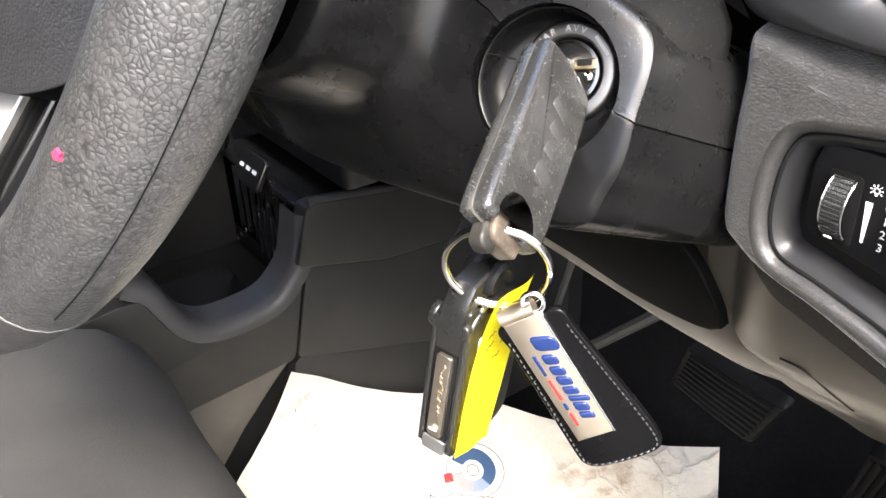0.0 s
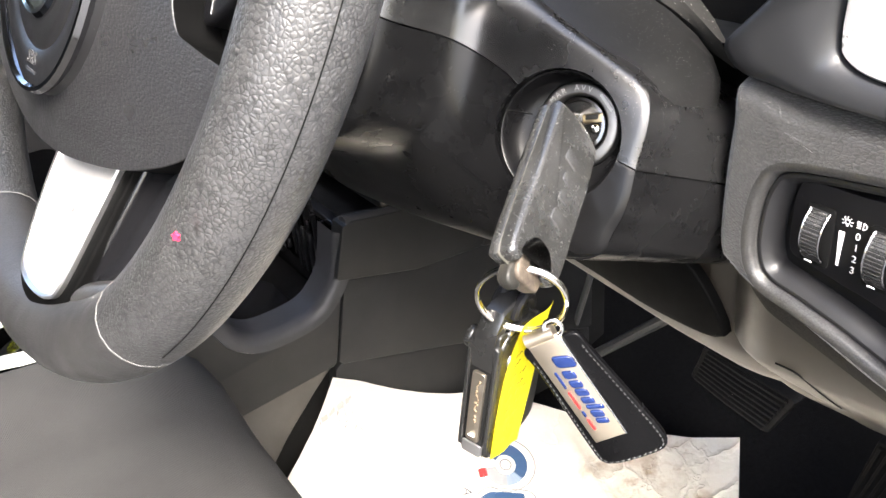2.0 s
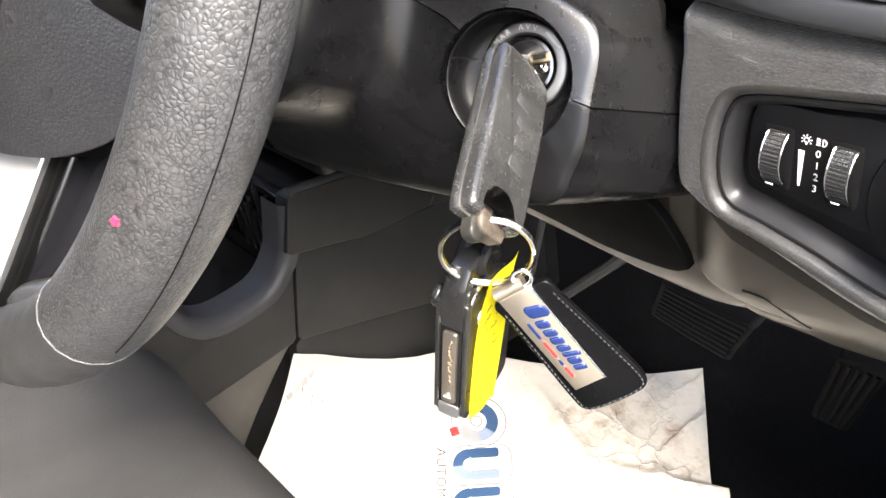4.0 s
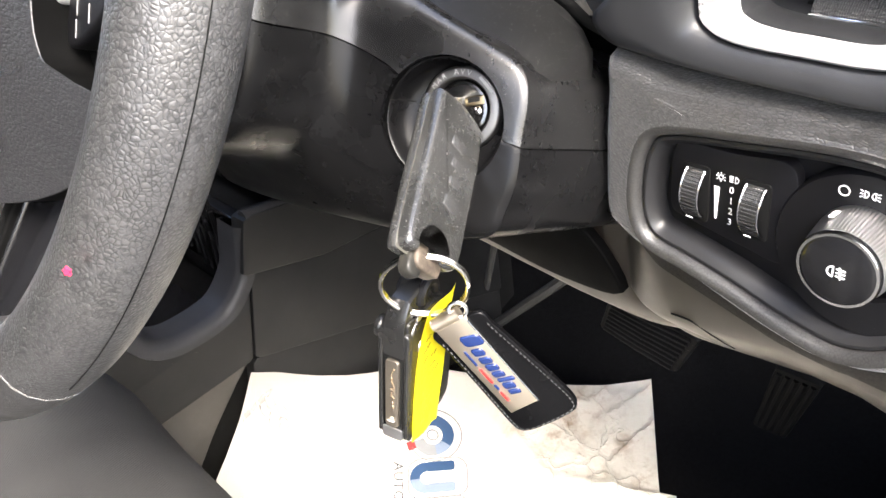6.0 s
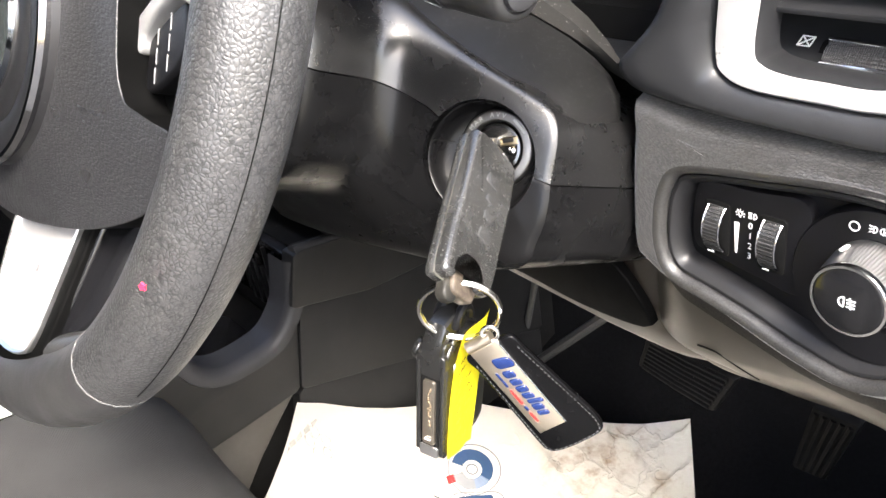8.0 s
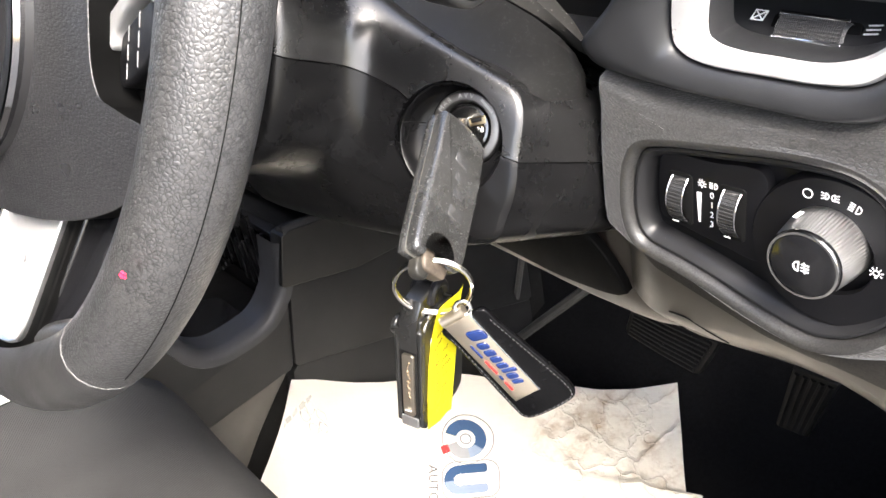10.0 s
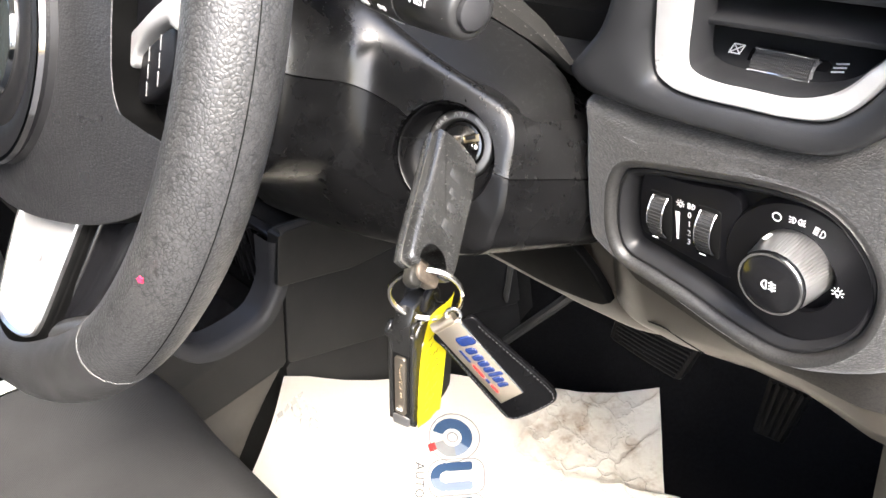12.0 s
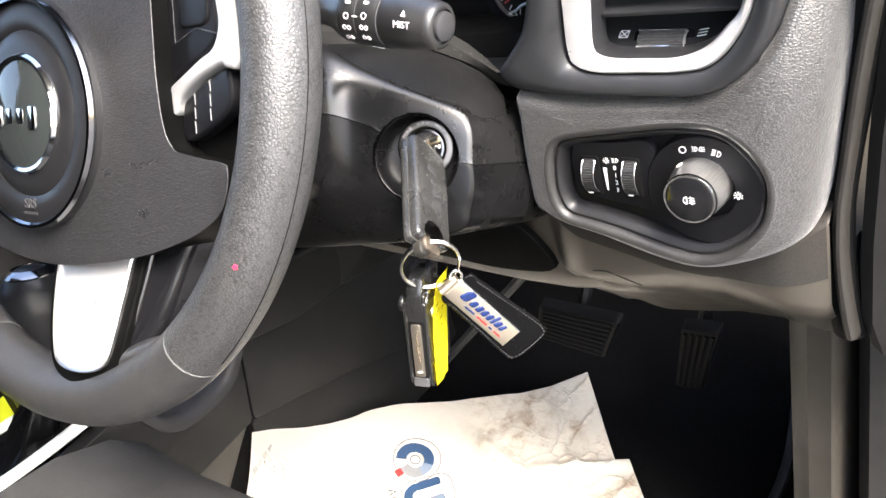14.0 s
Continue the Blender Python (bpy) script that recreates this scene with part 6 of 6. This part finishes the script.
for i, p in enumerate(rim_line):
    t = (rim_line[min(i + 1, 59)] - rim_line[max(i - 1, 0)]).normalized()
    n = Vector((-t.y, t.x, 0))
    row = [(-0.0105, 0.0004), (-0.0095, 0.0022), (-0.004, 0.0026)] + [(-0.004 + 0.010 * math.sin(radians(a)), 0.0026 - 0.012 * (1 - math.cos(radians(a)))) for a in (20, 40, 60, 80, 90)] + [(0.006, -0.035)]
    rim_rows.append([Vector((CX + x, p.x + n.x * d, p.y + n.y * d)) for d, x in row])
part("cubby_rim", loft(rim_rows, False), CONSOLERIM, console, "broad satin rounded rim of the cubby")
part("socket_ring", tube([Vector((-0.415 + 0.022 * math.cos(a), 0.256, 0.338 + 0.022 * math.sin(a))) for a in [2 * math.pi * i / 32 for i in range(32)]], 0.003, 8, True), CHROME, console, "bright ring of a socket")
for i in range(8):
    part("grip_dot", slab(circle(0.0022, 10), 0, 0.0012, 0.0004, axes((-0.412 + 0.0135 * i, 0.2570, 0.216 + 0.0105 * i), (1, 0, 0), (0, 0, 1), (0, -1, 0)), 2), CONSOLERIM, console)
part("armrest_base", box(-0.45, CX - 0.005, -0.5, -0.09, 0.22, 0.262, 0.01), CONSOLE, console)

# passenger seat cushion with a fluorescent card lying on it
pseat = thing("passenger_seat", (-0.68, -0.2, 0.0), "black cloth passenger seat beside the console", "seat")
part("cushion", box(-0.92, -0.438, -0.5, 0.14, 0.05, 0.230, 0.02), CARPET, pseat, "black cushion")
card = thing("yellow_card", (-0.5, 0.0, 0.231), "fluorescent yellow card with black capitals beside the gear lever", "card")
part("sheet", slab([Vector((*p, 0)) for p in ((-0.70, 0.022), (-0.70, -0.10), (-0.425, -0.10), (-0.438, -0.02), (-0.445, 0.012), (-0.462, 0.135), (-0.515, 0.135), (-0.510, 0.055), (-0.515, 0.016))], 0.2305, 0.2315, 0, None, 1), YELLOWCARD, card)
CM = axes((-0.47, -0.03, 0.232), (0.10, 0.995, 0), (-0.995, 0.10, 0), (0, 0, 1))
part("word", lettering("MER", 0.030, CM @ pose(0.0, 0.014, 0), 0.0001), DARKINK, card, "black capitals MER")
part("word", lettering("CT", 0.030, CM @ pose(0.012, -0.014, 0), 0.0001), DARKINK, card, "black capitals CT")

# ---- driver's seat ----
seat = thing("driver_seat", (-0.02, -0.2, 0.0), "dark grey cloth driver's seat", "seat")


def seat_row(y, top, w, lowest=0.12):
    pts = []
    for i in range(25):
        s = -1 + 2 * i / 24
        bol = 0.022 * max(0, (abs(s) - 0.55) / 0.45) * (1 - max(0, (abs(s) - 0.86) / 0.14) ** 2 * 3.5)
        edge = max(0, (abs(s) - 0.8) / 0.2)
        pts.append(Vector((-0.012 + w * s, y, max(lowest, top + bol - 0.09 * edge ** 2.6))))
    return pts


seat_rows = [seat_row(0.100, 0.13, 0.195, 0.1), seat_row(0.112, 0.20, 0.208), seat_row(0.110, 0.235, 0.216), seat_row(0.098, 0.262, 0.222), seat_row(0.075, 0.284, 0.227), seat_row(0.03, 0.302, 0.230), seat_row(-0.03, 0.309, 0.232), seat_row(-0.12, 0.304, 0.234), seat_row(-0.3, 0.29, 0.235), seat_row(-0.5, 0.28, 0.235)]
part("cushion", loft(seat_rows, False), FABRIC, seat, "grey woven cushion")
back = []
for k in range(9):
    z = 0.24 + 0.72 * k / 8
    y = -0.42 - 0.16 * k / 8
    wd = 0.25 - 0.03 * (k / 8) ** 2
    back.append([Vector((-0.012 + wd * math.cos(a), y + 0.06 * math.sin(a), z)) for a in [2 * math.pi * i / 24 for i in range(24)]])
part("backrest", loft(back, True, (True, True)), FABRIC, seat, "grey woven backrest")
part("seat_base", box(-0.27, 0.18, -0.5, 0.08, 0.02, 0.2, 0.01), BLACK, seat)

# ---- paper foot mat ----
MAT_EDGE = smooth_path([(-0.247, 0.226, 0.160), (-0.243, 0.31, 0.102), (-0.222, 0.405, 0.058), (-0.155, 0.468, 0.036), (-0.085, 0.515, 0.034), (-0.026, 0.557, 0.045)], 101, False)


FOLDS = [((-0.15, 0.438), (-0.04, 0.405), 0.006), ((-0.05, 0.402), (0.07, 0.460), 0.005), ((-0.04, 0.405), (0.06, 0.33), 0.004), ((0.0, 0.48), (0.03, 0.40), 0.003), ((-0.06, 0.47), (-0.02, 0.43), 0.003)]


def mat_point(a, b):
    """a along the front edge (0 to 1), b towards the seat (0 to 1)."""
    e = MAT_EDGE[100]
    q = a * 100 - int(a * 100)
    if a < 1:
        e = MAT_EDGE[int(a * 100)].lerp(MAT_EDGE[min(100, int(a * 100) + 1)], q)
    br, bl = Vector((0.27, 0.19, 0.004)), Vector((-0.17, -0.08, 0.004))
    p = e.lerp(bl.lerp(br, a), b)
    z = 0.004 + (e.z - 0.004) * max(0, 1 - b * (2.6 if a > 0.3 else 1.6 + a * 3.3)) ** 1.5
    z += 0.003 * noise.noise(Vector((a * 5, b * 7, 0.3))) + 0.0014 * noise.noise(Vector((a * 15, b * 18, 1.3)))
    for (x0, y0), (x1, y1), h in FOLDS:
        d = Vector((x1 - x0, y1 - y0, 0))
        s = max(0, min(1, (Vector((p.x - x0, p.y - y0, 0)).dot(d)) / d.length_squared))
        away = (Vector((p.x, p.y, 0)) - Vector((x0 + d.x * s, y0 + d.y * s, 0))).length
        z += h * math.exp(-(away / 0.007) ** 2) * math.sin(math.pi * min(1, max(0, s))) ** 0.5
    p += Vector((0.003 * noise.noise(Vector((a * 6, 2.2, b * 6))), 0.003 * noise.noise(Vector((a * 6, 7.2, b * 6))), 0))
    if a > 0.8 and b > 0.27:
        p += Vector((0.012, 0.009, 0)) * (a - 0.8) * 5
    return Vector((max(p.x, -0.249), p.y, max(z, 0.003)))


bm = loft([[mat_point(i / 110, j / 110) for i in range(111)] for j in range(111)], False)
bmesh.ops.solidify(bm, geom=bm.faces[:], thickness=0.0005)
paper = thing("paper_mat", (0, 0.25, 0.0), "dirty white paper foot mat with a printed garage mark", "paper mat")
part("sheet", bm, PAPER, paper)


MATGRID = [mat_point(i / 70, j / 70) for i in range(71) for j in range(71)]


def laid(bm, h=0.0014):
    """Lays flat printing on the sheet."""
    for v in bm.verts:
        near = sorted(MATGRID, key=lambda q: (q.x - v.co.x) ** 2 + (q.y - v.co.y) ** 2)[:4]
        ws = [1 / (1e-5 + (q.x - v.co.x) ** 2 + (q.y - v.co.y) ** 2) for q in near]
        v.co.z = sum(w * q.z for w, q in zip(ws, near)) / sum(ws) + h
    return bm


PM = axes((-0.170, 0.338, 0.0), (0.73, -0.68, 0), (0.68, 0.73, 0), (0, 0, 1))
RING = PM @ pose(-0.012, 0.0225, 0)
part("red_diamond", laid(slab(rounded(0.0080, 0.0085, 0.0005, 1), 0, 0, 0, PM @ pose(0, 0, 0, 0, 0, 20), 1), 0.0016), MATRED, paper, "small red printed diamond")
part("mark_outline", laid(arc_band(0.0275, 0.0287, 0, 360, PM @ pose(-0.012, 0.0250, 0), 0.0, 48), 0.0012), MATGREY, paper, "thin grey printed outline of the garage mark")
part("mark_shape", laid(arc_band(0.0105, 0.0225, 55, 255, RING, 0.0, 40), 0.0016), MATBLUE, paper, "blue printed ring of the garage mark")
part("mark_shape", laid(arc_band(0.0105, 0.0225, 10, 55, RING, 0.0, 14), 0.0016), MATPALE, paper, "paler faded end of the ring")
part("mark_shape", laid(arc_band(0.0105, 0.0225, -70, 10, RING, 0.0, 20), 0.0016), MATGREY, paper, "grey faded end of the ring")
part("mark_outline", laid(arc_band(0.0050, 0.0064, 0, 360, RING, 0.0, 24), 0.0016), MATGREY, paper)
for k in range(3):
    x = 0.034 + 0.043 * k
    frame_line = rounded(0.045, 0.062, 0.014, 6)
    part("mark_outline", laid(loft([frame_line, inset(frame_line, 0.0013)], True, m=PM @ pose(x + 0.001, 0.0262, 0)), 0.0012), MATGREY, paper)
    part("mark_shape", laid(join(bar(0.0105, 0.030, PM @ pose(x - 0.0118, 0.029, 0), 0, 0.003), arc_band(0.0066, 0.017, 180, 275, PM @ pose(x, 0.0145, 0), 0, 16)), 0.0016), MATBLUE, paper, "blue printed block of the garage mark")
    part("mark_shape", laid(join(bar(0.0105, 0.030, PM @ pose(x + 0.0118, 0.029, 0), 0, 0.003), arc_band(0.0066, 0.017, 275, 360, PM @ pose(x, 0.0145, 0), 0, 16)), 0.0016), MATPALE, paper)
part("mat_word", laid(lettering("AUTOMOTIVE", 0.0138, PM @ pose(0.064, -0.0145, 0), 0.0, 1.12), 0.0016), MATDARK, paper, "small grey word AUTOMOTIVE")
SIGN = axes((-0.2365, 0.233, 0.0), (0.09, 0.996, 0), (-0.996, 0.09, 0), (0, 0, 1))
for k in range(5):
    a = 72 * k + 20
    part("small_sign", laid(arc_band(0.0042, 0.0047, 0, 360, SIGN @ Matrix.Diagonal((1, 0.42, 1, 1)) @ pose(0.0085 * math.cos(radians(a)), 0.0085 * math.sin(radians(a)), 0), 0, 10), 0.0016), MATFAINT, paper, "small grey printed sign")
for y in (0.236, 0.226, 0.216, 0.207, 0.199):
    part("print_bar", laid(bar(0.0072, 0.0011, axes((-0.2425 + 0.12 * (0.236 - y), y, 0.0), (-0.12, 0.99, 0), (-0.99, -0.12, 0), (0, 0, 1)), 0, 0.0002), 0.0016), MATFAINT, paper)
